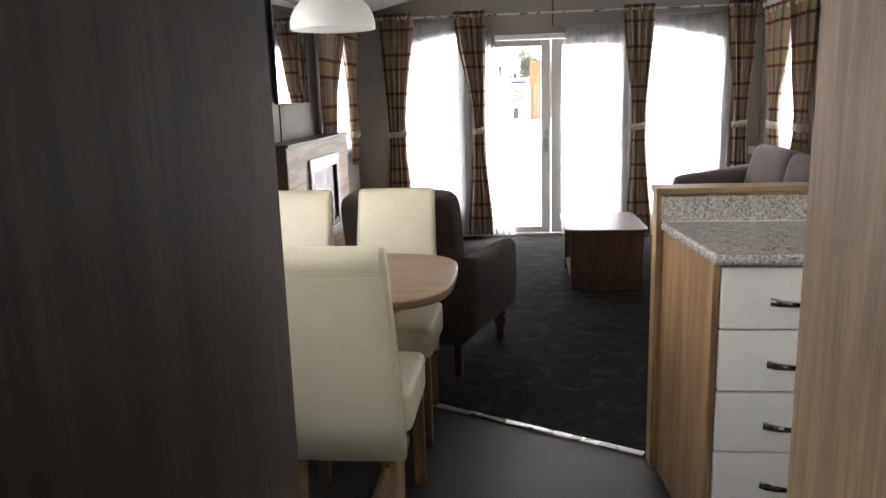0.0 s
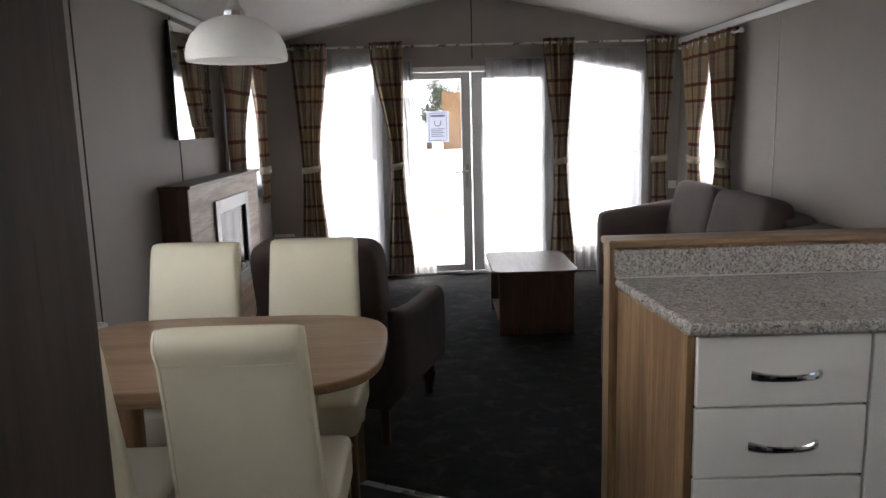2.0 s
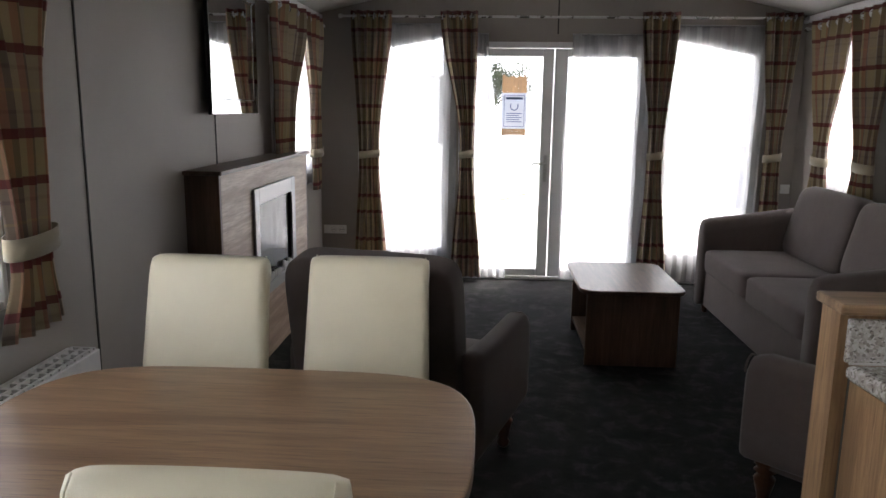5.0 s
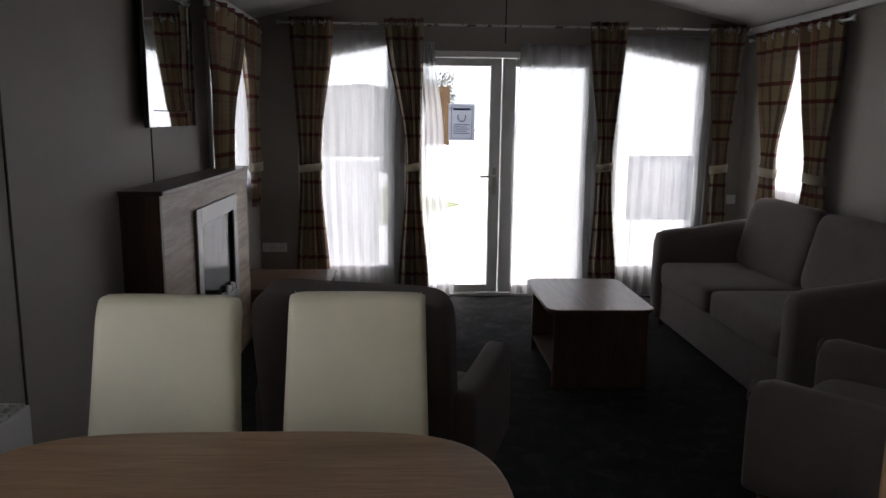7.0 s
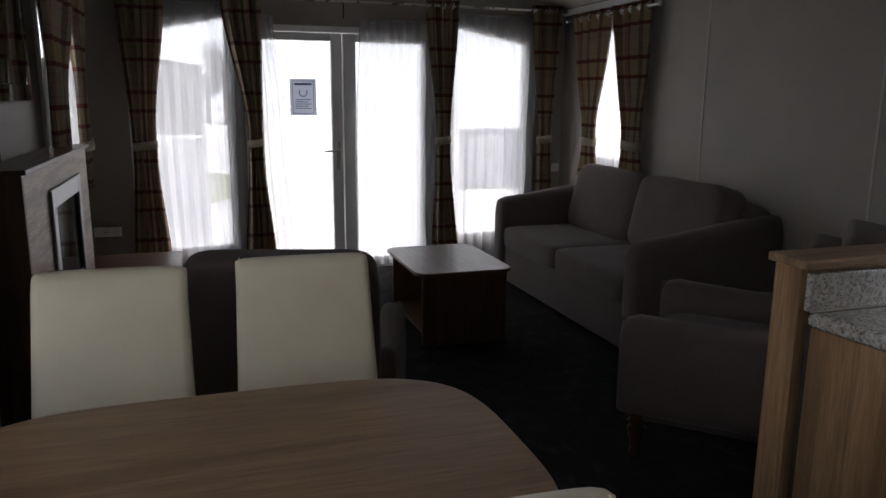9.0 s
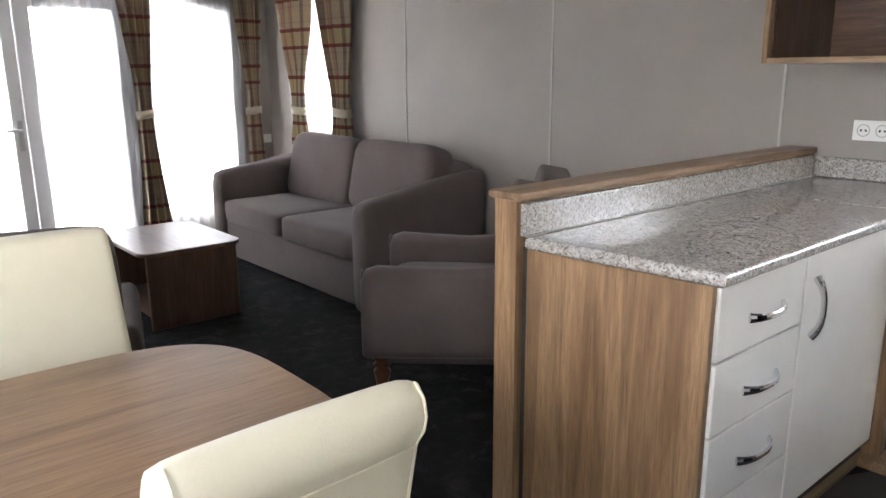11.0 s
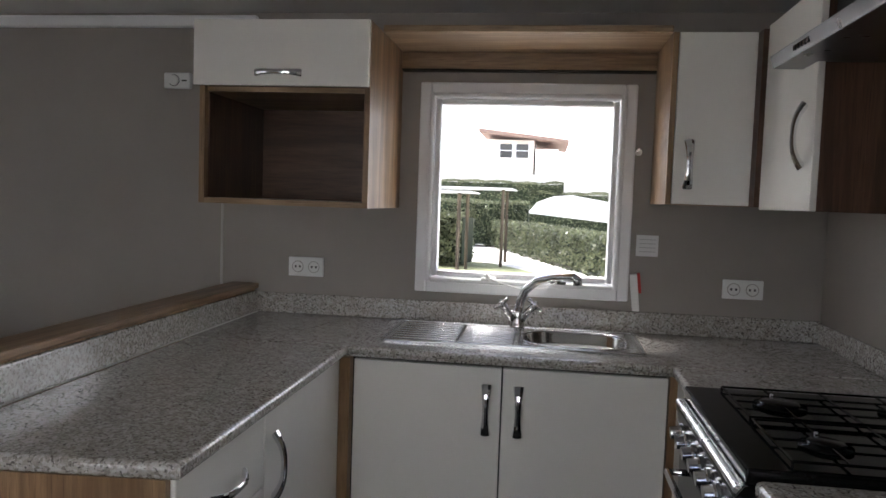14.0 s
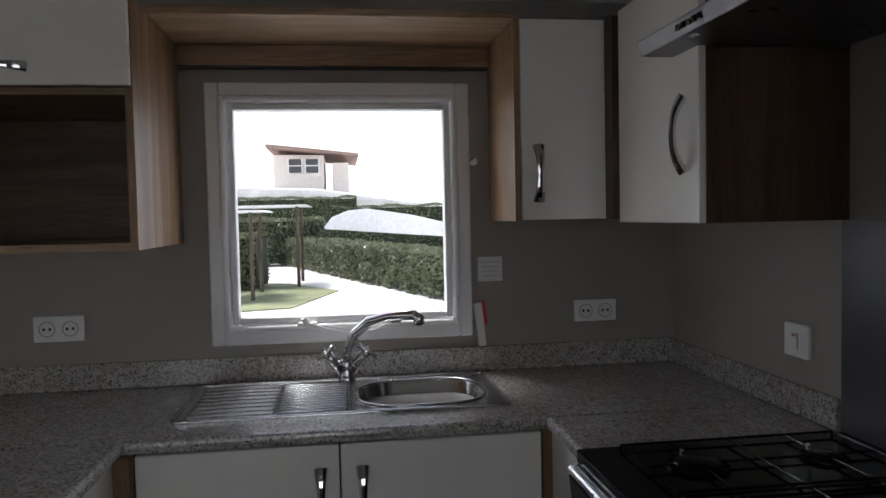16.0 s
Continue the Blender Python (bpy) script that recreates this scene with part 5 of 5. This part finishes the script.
# coffee table
t = thing("coffee_table", (0.07, 3.37, 0), "dark wood coffee table with an open shelf in its side", "coffee table")
part("tabletop", prism(rounded(-0.215, 0.345, 2.985, 3.745, 0.075, 8), "z", 0.404, 0.426, 0.006, 3, edges="rim"), WALNUT_Y, t, "reddish brown wood top with worn sheen")
bm = prism(rounded(-0.175, 0.318, 3.028, 3.052, 0.008, 3), "z", 0.0, 0.403)
part("end_panel", bm, WALNUT, t)
part("end_panel", box(-0.175, 0.318, 3.68, 3.702, 0.0, 0.403), WALNUT, t)
part("side_panel", box(0.298, 0.316, 3.053, 3.679, 0.0, 0.403), WALNUT, t)
part("divider", box(0.06, 0.076, 3.053, 3.679, 0.09, 0.403), WALNUT, t)
part("shelf", box(-0.17, 0.297, 3.053, 3.679, 0.07, 0.089), WALNUT_Y, t, "reddish brown shelf board")

# fireplace
f = thing("fireplace", (-1.98, 3.09, 0), "wooden fire surround with dark sides and oak front", "fireplace")
part("mantel_shelf", box(XL + 0.001, -1.882, 2.325, 3.945, 1.058, 1.077, 0.004), WALNUT_Y, f, "dark wood mantel shelf")
part("side_panel", box(XL + 0.001, -1.902, 2.345, 2.366, 0.0, 1.0575), WALNUT, f, "dark wood side panel")
part("side_panel", box(XL + 0.001, -1.902, 3.907, 3.928, 0.0, 1.0575), WALNUT, f, "dark wood side panel")
IY0, IY1, IZ0, IZ1 = 2.79, 3.57, 0.36, 0.947
PALE = wood("pale_oak_front", (0.30, 0.20, 0.13), (0.47, 0.34, 0.24), "y", 0.45)
for y0, y1, z0, z1 in ((2.3665, IY0 + 0.02, 0.0, 1.0575), (IY1 - 0.02, 3.9065, 0.0, 1.0575), (IY0 + 0.0205, IY1 - 0.0205, IZ1 - 0.02, 1.0575), (IY0 + 0.0205, IY1 - 0.0205, 0.0, IZ0 + 0.02)):
    part("front_panel", box(-1.924, -1.9015, y0, y1, z0, z1), PALE, f, "pale oak front panel")
e = thing("electric_fire", (-1.93, 3.11, IZ0), "inset electric fire with silver frame and black glass", "electric fire")
bm = box(-1.9, -1.886, IY0, IY0 + 0.075, IZ0, IZ1, 0.004)
box(-1.9, -1.886, IY1 - 0.075, IY1, IZ0, IZ1, 0.004, bm=bm)
box(-1.9, -1.886, IY0 + 0.075, IY1 - 0.075, IZ1 - 0.085, IZ1, 0.004, bm=bm)
box(-1.9, -1.886, IY0 + 0.075, IY1 - 0.075, IZ0, IZ0 + 0.06, 0.004, bm=bm)
part("frame", bm, plain("satin_silver", (0.34, 0.34, 0.34), 0.38, 0.7, vary=0.08, bumps=0.03), e, "brushed silver frame")
part("glass_front", box(-1.915, -1.905, IY0 + 0.06, IY1 - 0.06, IZ0 + 0.05, IZ1 - 0.07), plain("smoked_fire_glass", (0.012, 0.011, 0.011), 0.06, vary=0.2, bumps=0, spec=0.11), e, "dark smoked glass")
bm = bmesh.new()
rnd = random.Random(5)
for k in range(22):
    y = IY0 + 0.10 + (IY1 - IY0 - 0.2) * k / 21
    r = rnd.uniform(0.014, 0.026)
    pillow(-1.904, -1.904 + 2 * r * 0.5, y - r, y + r, IZ0 + 0.06, IZ0 + 0.06 + 2 * r * rnd.uniform(0.8, 1.3), 0.8, 0.8, su=8, sv=6, bm=bm)
part("pebbles", bm, plain("pale_pebbles", (0.4, 0.39, 0.37), 0.5), e, "pale fuel-bed pebbles")

# low unit in the corner
u = thing("corner_shelf_unit", (-1.75, 4.2, 0), "low wooden television unit in the corner", "low unit")
part("top", box(XL + 0.001, -1.435, 3.955, 4.60, 0.282, 0.302, 0.006, 3), WALNUT_X, u)
part("side_panel", box(XL + 0.02, -1.455, 3.968, 3.986, 0.0, 0.2815), WALNUT, u)
part("side_panel", box(XL + 0.02, -1.455, 4.562, 4.580, 0.0, 0.2815), WALNUT, u)
part("shelf", box(XL + 0.02, -1.46, 3.987, 4.561, 0.08, 0.098), WALNUT_X, u)
part("back_panel", box(XL + 0.003, XL + 0.015, 3.968, 4.580, 0.0, 0.2815), WALNUT, u)

# wall mirror with bevelled border strips
m = thing("wall_mirror", (XL, 3.385, 1.318), "silver wall mirror with wide shiny glass border", "mirror")
MY0, MY1, MZ0, MZ1 = 2.575, 3.385, 1.318, 1.972
part("backing", box(XL + 0.001, XL + 0.014, MY0, MY1, MZ0, MZ1), DARK, m)
part("glass", box(XL + 0.015, XL + 0.018, MY0 + 0.075, MY1 - 0.075, MZ0 + 0.075, MZ1 - 0.075), MIRROR, m)
for pts in ([(MY0, MZ0), (MY1, MZ0), (MY1 - 0.073, MZ0 + 0.073), (MY0 + 0.073, MZ0 + 0.073)], [(MY0, MZ1), (MY0 + 0.073, MZ1 - 0.073), (MY1 - 0.073, MZ1 - 0.073), (MY1, MZ1)],
            [(MY0, MZ0), (MY0 + 0.073, MZ0 + 0.073), (MY0 + 0.073, MZ1 - 0.073), (MY0, MZ1)], [(MY1, MZ0), (MY1, MZ1), (MY1 - 0.073, MZ1 - 0.073), (MY1 - 0.073, MZ0 + 0.073)]):
    part("border_strip", prism(pts, "x", XL + 0.016, XL + 0.022, 0.003, 1), MIRROR, m, "bevelled mirror strip")

m.rotation_euler = (0, 0, radians(2.5))

# convector heater under the dining window
h = thing("radiator", (XL + 0.06, 0.8, 0.12), "white panel radiator with a slotted top grille", "radiator")
RY0, RY1, RZ = 0.25, 1.345, 0.600
part("front_panel", box(XL + 0.105, XL + 0.118, RY0, RY1, 0.12, RZ - 0.004, 0.004), WHITE, h)
part("back_panel", box(XL + 0.008, XL + 0.02, RY0, RY1, 0.12, RZ - 0.004, 0.004), WHITE, h)
part("end_cap", box(XL + 0.02, XL + 0.105, RY1 - 0.008, RY1, 0.13, RZ, 0.002), WHITE, h)
part("end_cap", box(XL + 0.02, XL + 0.105, RY0, RY0 + 0.008, 0.13, RZ, 0.002), WHITE, h)
part("core", box(XL + 0.022, XL + 0.103, RY0 + 0.01, RY1 - 0.01, 0.13, RZ - 0.03), DARK, h)
n_s = 26
for k in range(n_s):
    y = RY0 + 0.03 + (RY1 - RY0 - 0.06) * k / (n_s - 1)
    part("slat", box(XL + 0.02, XL + 0.105, y - 0.0045, y + 0.0045, RZ - 0.012, RZ - 0.002), WHITE, h)
for x in (XL + 0.03, XL + 0.062, XL + 0.095):
    part("grille_bar", box(x - 0.004, x + 0.004, RY0 + 0.008, RY1 - 0.008, RZ - 0.011, RZ - 0.001), WHITE, h)

# skirting
for name, b in (("baseboard_gable", (XL, DO[0] - 0.01, YF - 0.012, YF - 0.001)), ("baseboard_gable", (DO[1] + 0.01, XR, YF - 0.012, YF - 0.001)), ("baseboard_east", (XR - 0.012, XR - 0.001, 0.645, YF - 0.013)), ("baseboard_west", (XL + 0.001, XL + 0.012, -1.2, YF - 0.013))):
    structure(name, box(b[0], b[1], b[2], b[3], 0.0, 0.06, 0.003), WHITE, "white skirting board", "skirting")

# passage: open door leaf and the tall end panel
dl = thing("passage_door", (-0.78, -1.6, 0), "dark wood-grained passage door standing open", "door")
part("leaf", box(-0.775, -0.735, -2.08, -1.305, 0.008, 2.0, 0.004), wood("brown_door_foil", (0.034, 0.021, 0.013), (0.075, 0.049, 0.031), "z", 0.6), dl)
part("door_handle", tube([(-0.735, -2.02, 1.0), (-0.705, -2.02, 1.0), (-0.70, -1.97, 1.0)], 0.008, 8), CHROME, dl)
tp = thing("tall_side_board", (-0.16, -1.3, 0), "tall oak-effect board closing the kitchen run", "board")
part("board", box(-0.218, -0.150, YK + 0.002, -1.18, 0.0, 2.2, 0.003), wood("grey_brown_foil", (0.13, 0.080, 0.044), (0.26, 0.175, 0.10), "z", 0.5), tp)

# ceiling vent dot
cv = thing("ceiling_spot", (-0.55, 2.7, 2.40), "small dark ceiling alarm disc", "detector")
part("disc", lathe([(0.04, 0.0), (0.045, 0.012), (0.045, 0.03)], (-0.55, 2.7, 2.405), 18), IRON, cv)

# ---- outside ----
GZ = -0.55


def leafy(name, dark, light):
    """Glossy leaves that pass some light; pale flecks in the uneven green imitate glints."""
    m, nt, p = node_mat(name)
    v = coords(nt)
    c = mix(nt, 0.5, ramp(nt, noise_at(nt, v, 9, 4, 0.75), [(0.38, dark), (0.62, light)]), ramp(nt, noise_at(nt, v, 1.3, 3), [(0.35, dark), (0.65, light)]))
    link(nt, c, p.inputs["Base Color"])
    p.inputs["Roughness"].default_value = 0.3
    tl, mx = nt.nodes.new("ShaderNodeBsdfTranslucent"), nt.nodes.new("ShaderNodeMixShader")
    link(nt, c, tl.inputs["Color"])
    mx.inputs["Fac"].default_value = 0.35
    link(nt, p.outputs[0], mx.inputs[1])
    link(nt, tl.outputs[0], mx.inputs[2])
    link(nt, mx.outputs[0], nt.nodes["Material Output"].inputs["Surface"])
    return m


LEAF = leafy("hedge_leaf", (0.035, 0.042, 0.02), (0.24, 0.26, 0.15))
GRASS = plain("grass", (0.22, 0.235, 0.12), 0.9, vary=0.35, scale=1.2, grain=40, bumps=0.6, depth=0.02)
GRAVEL = plain("pale_gravel", (0.68, 0.66, 0.62), 0.95, vary=0.18, scale=0.8, grain=60, bumps=0.6, depth=0.02)
BARK = wood("bark", (0.06, 0.045, 0.03), (0.13, 0.1, 0.07), "z", 0.9)
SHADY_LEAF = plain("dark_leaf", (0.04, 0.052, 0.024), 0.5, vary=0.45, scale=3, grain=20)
FENCE = wood("fence_board", (0.12, 0.065, 0.022), (0.19, 0.105, 0.04), "z", 0.7)
RENDER_WALL = plain("cream_render", (0.72, 0.66, 0.60), 0.9, vary=0.1)
TILE = plain("roof_tile", (0.30, 0.20, 0.16), 0.8, vary=0.2)
GREYP = plain("grey_panel", (0.46, 0.47, 0.48), 0.6, vary=0.1)
NAVY = lucent("dark_banner", (0.17, 0.20, 0.26), 0.5, 0.6)
CANOPY = plain("awning_sheet", (0.74, 0.74, 0.74), 0.6, vary=0.1)

bm = bmesh.new()
g = 60
vs = [[bm.verts.new((-300 + 600 * (i / g), -300 + 600 * (j / g), GZ)) for j in range(g + 1)] for i in range(g + 1)]
for i in range(g):
    for j in range(g):
        bm.faces.new((vs[i][j], vs[i + 1][j], vs[i + 1][j + 1], vs[i][j + 1]))
structure("ground", bm, GRAVEL, "pale gravel and dry ground round the caravan", "ground")
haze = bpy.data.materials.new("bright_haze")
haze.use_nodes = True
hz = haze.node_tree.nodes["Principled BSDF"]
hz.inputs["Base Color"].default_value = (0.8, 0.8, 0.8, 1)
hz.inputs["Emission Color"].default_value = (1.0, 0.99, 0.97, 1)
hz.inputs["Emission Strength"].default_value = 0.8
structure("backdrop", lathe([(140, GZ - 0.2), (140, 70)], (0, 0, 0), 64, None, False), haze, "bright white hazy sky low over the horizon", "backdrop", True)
structure("lawn", prism([(15.5, 0.6), (19.0, -0.4), (21.5, 1.0), (23.5, 4.5), (14.5, 4.5)], "z", GZ, GZ + 0.03), GRASS, "green lawn behind the caravan", "lawn")
structure("lawn", prism([(-4.5, 13.5), (-1.5, 12.5), (0.2, 16), (-1.5, 20), (-5.5, 19)], "z", GZ, GZ + 0.03), GRASS, "thin green lawn in front of the caravan", "lawn")


def hedge(name, a, b, height, depth, leaves, seed, label, z0=GZ, leaf=LEAF):
    """Clipped hedge between two ground points: stems and many leaf blades."""
    a, b = Vector((*a, z0)), Vector((*b, z0))
    root = thing(name, (a + b) / 2, label, "hedge", "hedges")
    u = (b - a)
    length = u.length
    u.normalize()
    nrm = Vector((-u.y, u.x, 0))
    rnd = random.Random(seed)
    bm = bmesh.new()
    for k in range(int(length / 0.5) + 1):
        p = a + u * (k * 0.5)
        tube([p, p + Vector((rnd.uniform(-0.1, 0.1), rnd.uniform(-0.1, 0.1), height * 0.85))], [0.03, 0.012], 5, bm)
    part("stems", bm, BARK, root)
    verts, faces = [], []
    for k in range(leaves):
        s = rnd.random() * length
        side = rnd.choice((-1, 1))
        top = rnd.random() < 0.3
        bulge = 0.09 * noise.noise(Vector((s * 1.1, seed, 0))) + rnd.uniform(-0.07, 0.05)
        h = height * (1 + 0.06 * noise.noise(Vector((s * 0.8, seed + 3, 1))))
        z = h * (rnd.random() ** 0.8) if not top else h + rnd.uniform(-0.08, 0.05)
        off = side * (depth / 2 + bulge) if not top else rnd.uniform(-depth / 2, depth / 2)
        p = a + u * s + nrm * off + Vector((0, 0, z))
        d1 = Vector((rnd.uniform(-1, 1), rnd.uniform(-1, 1), rnd.uniform(-1, 1))).normalized()
        d2 = d1.cross(Vector((rnd.uniform(-1, 1), rnd.uniform(-1, 1), rnd.uniform(-1, 1)))).normalized()
        sz = rnd.uniform(0.045, 0.085)
        i0 = len(verts)
        verts += [p - d1 * sz, p + d2 * sz * 0.5, p + d1 * sz, p - d2 * sz * 0.5]
        faces.append((i0, i0 + 1, i0 + 2, i0 + 3))
    me = bpy.data.meshes.new("foliage")
    me.from_pydata([v - WHERE[root] for v in verts], [], faces)
    me.materials.append(leaf)
    ob = new("foliage", me)
    ob.parent = root
    tagged(ob, kind="stuff")
    # solid near-black box gives the shaded depth behind the leaf blades
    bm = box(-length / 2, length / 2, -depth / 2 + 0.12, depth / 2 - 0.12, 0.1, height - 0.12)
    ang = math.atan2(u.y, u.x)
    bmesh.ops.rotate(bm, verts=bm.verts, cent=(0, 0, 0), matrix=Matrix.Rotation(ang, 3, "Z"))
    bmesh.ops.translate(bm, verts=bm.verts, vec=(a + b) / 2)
    part("shaded_core", bm, plain("hedge_core", (0.02, 0.03, 0.012), 0.9, vary=0.3), root)
    return root


hl = "clipped green garden hedge with glossy leaves"
hedge("hedge", (20.4, 1.7), (20.9, 4.6), 1.55, 1.4, 7000, 1, hl)
hedge("hedge", (31.9, 1.7), (13.5, -4.06), 1.12, 1.0, 14000, 2, hl)
hedge("hedge", (31, 6), (31, 0.2), 1.95, 1.5, 6000, 3, hl)
hedge("hedge", (45, 0.5), (42, -9), 2.6, 1.5, 8000, 4, hl)
hedge("hedge", (45, 7), (45, -1.5), 3.2, 1.5, 7000, 14, hl)
hedge("hedge", (-7.0, 27), (-1.2, 27), 3.0, 2.0, 8000, 5, "tall dark hedge behind the wooden fence", leaf=SHADY_LEAF)
hedge("hedge", (16.8, 3.35), (17.3, 4.6), 1.0, 0.8, 2500, 6, hl)

# open shelters with flat roofs on posts
for x, y0, y1, z, dx, slope in ((18.2, 1.25, 4.6, 1.55, 2.2, 0.02), (21.5, 0.35, 5.5, 1.72, 2.4, 0.02)):
    r = thing("awning_shelter", (x, (y0 + y1) / 2, GZ), "pale flat awning roof on slim posts", "shelter", "awning shelters")
    part("roof", prism([(y0, z + 0.02), (y1, z - 0.02), (y1, z + 0.06), (y0 + 0.1, z + 0.07)], "x", x - dx / 2, x + dx / 2), CANOPY, r)
    for px, py in ((x - dx / 2 + 0.1, y0 + 0.35), (x + dx / 2 - 0.1, y0 + 0.35), (x - dx / 2 + 0.1, y1 - 0.3), (x - dx / 2 + 0.1, (y0 + y1) / 2)):
        part("post", tube([(px, py, GZ), (px, py, z + 0.02)], 0.05, 8), BARK, r)

# house on the rise beyond
r = thing("house", (50, 3, GZ), "cream rendered bungalow with a low brown roof on the rise", "house")
part("mound", prism([(-30, GZ), (40, GZ), (20, 2.6), (9, 3.7), (1, 3.4), (-16, 0.9)], "x", 50, 90, 0.4), GRAVEL, r)
part("wall", box(54, 62, 0.6, 4.2, 3.2, 6.0), RENDER_WALL, r)
part("porch_wall", box(54, 62, -1.2, 0.0, 3.2, 5.4), RENDER_WALL, r)
part("roof", prism([(-1.9, 5.78), (4.6, 6.42), (4.6, 6.68), (-1.9, 5.98)], "x", 52.5, 63), TILE, r)
for y in (1.0, 2.2):
    wv = part("window", box(53.94, 54.01, y, y + 0.9, 4.7, 5.7), BLACK, r)
    for o in (-0.08, 0.9):
        part("frame", box(53.9, 53.95, y + o, y + o + 0.08, 4.62, 5.78), WHITE, wv)
    part("frame", box(53.9, 53.95, y, y + 0.9, 5.18, 5.24), WHITE, wv)

# rounded pale roof form, added for the bright white area beyond the hedge
r = thing("domed_form", (28.5, -2.7, GZ), "pale round-topped form added for a bright area behind the hedge", "shelter")
dome = [(0.1, 1.08), (-0.2, 1.42), (-0.8, 1.66), (-1.5, 1.72), (-3.2, 1.45), (-5.0, 1.0), (-6.2, 0.55)]
part("roof", prism(dome + [(-6.2, 0.45), (0.1, 0.98)], "x", 27.2, 30.0, 0.03), CANOPY, r)
for y in (-0.1, -3.0, -6.0):
    part("post", tube([(27.4, y, GZ), (27.4, y, 0.5)], 0.05, 8), BARK, r)

# fence and board in front of the garden doors
r = thing("fence", (1.1, 54, GZ), "tall ochre boarded fence panel with posts, far off", "fence")
for k in range(9):
    x = 0.24 + k * 0.195
    part("board", box(x, x + 0.19, 53.97 + 0.03 * (k % 2), 54.0 + 0.03 * (k % 2), GZ + 0.05, 3.72 - 0.05 * (k % 3)), FENCE, r)
for x in (0.3, 1.8):
    part("post", box(x, x + 0.14, 54.04, 54.16, GZ, 3.8, 0.01), FENCE, r)
r = thing("tree", (-0.8, 58, GZ), "leafy broad tree behind the fence", "tree")
part("trunk", tube([(-0.8, 58, GZ), (-0.75, 58, 1.2), (-0.9, 58.1, 3.0)], [0.26, 0.2, 0.12], 10), BARK, r)
rnd = random.Random(9)
verts, faces = [], []
for k in range(13):
    c = Vector((-0.8 + rnd.uniform(-2.2, 2.9), 58 + rnd.uniform(-1, 1), 3.4 + rnd.uniform(-1.7, 1.3)))
    part("limb", tube([(-0.8, 58, 1.4), ((-0.8 + c.x) / 2, 58, 2.2), tuple(c)], [0.1, 0.06, 0.02], 6), BARK, r)
    for q in range(700):
        d1 = Vector((rnd.gauss(0, 1), rnd.gauss(0, 1), rnd.gauss(0, 1))).normalized()
        p = c + d1 * (0.95 * rnd.random() ** 0.5)
        d2 = d1.cross(Vector((rnd.uniform(-1, 1), rnd.uniform(-1, 1), 0.3))).normalized()
        d3 = Vector((rnd.uniform(-1, 1), rnd.uniform(-1, 1), rnd.uniform(-1, 1))).normalized()
        i0, sz = len(verts), rnd.uniform(0.05, 0.1)
        verts += [p - d2 * sz, p + d3 * sz * 0.6, p + d2 * sz, p - d3 * sz * 0.6]
        faces.append((i0, i0 + 1, i0 + 2, i0 + 3))
me = bpy.data.meshes.new("crown")
me.from_pydata([v - WHERE[r] for v in verts], [], faces)
me.materials.append(SHADY_LEAF)
ob = new("crown", me)
ob.parent = r
tagged(ob, kind="stuff")

# dark promotional board outside the gable window, seen from behind
r = thing("sign_board", (1.34, 5.95, GZ), "dark navy promotional board on thin legs outside", "sign")
part("panel", box(1.04, 1.66, 5.94, 5.965, 0.49, 1.07, 0.004), NAVY, r)
for sx in (-1, 1):
    leaf_pts = [(1.345 + sx * 0.012, 0.985), (1.345 + sx * 0.06, 1.02), (1.345 + sx * 0.15, 0.985), (1.345 + sx * 0.165, 0.93), (1.345 + sx * 0.10, 0.84), (1.345 + sx * 0.012, 0.79)]
    part("emblem", prism(leaf_pts, "y", 5.934, 5.9395), PAPER, r, "pale leaf-shaped emblem half")
for k in range(8):
    part("lettering", box(1.17 + k * 0.046, 1.198 + k * 0.046, 5.936, 5.9395, 0.665, 0.705), PAPER, r, "pale unreadable lettering bar")
for x in (1.09, 1.61):
    part("leg", tube([(x, 5.955, GZ), (x, 5.955, 0.5)], 0.015, 8), STEEL, r)

# pale cabinet outside the other gable window
r = thing("storage_box", (-1.54, 7.2, GZ), "pale grey slatted storage box standing outside", "storage box")
part("body", box(-1.84, -1.24, 6.9, 7.5, GZ, 0.95, 0.01), GREYP, r)
for k in range(11):
    z = GZ + 0.05 + k * 0.13
    part("slat", box(-1.85, -1.23, 6.885, 6.9, z, z + 0.11, 0.003), GREYP, r)
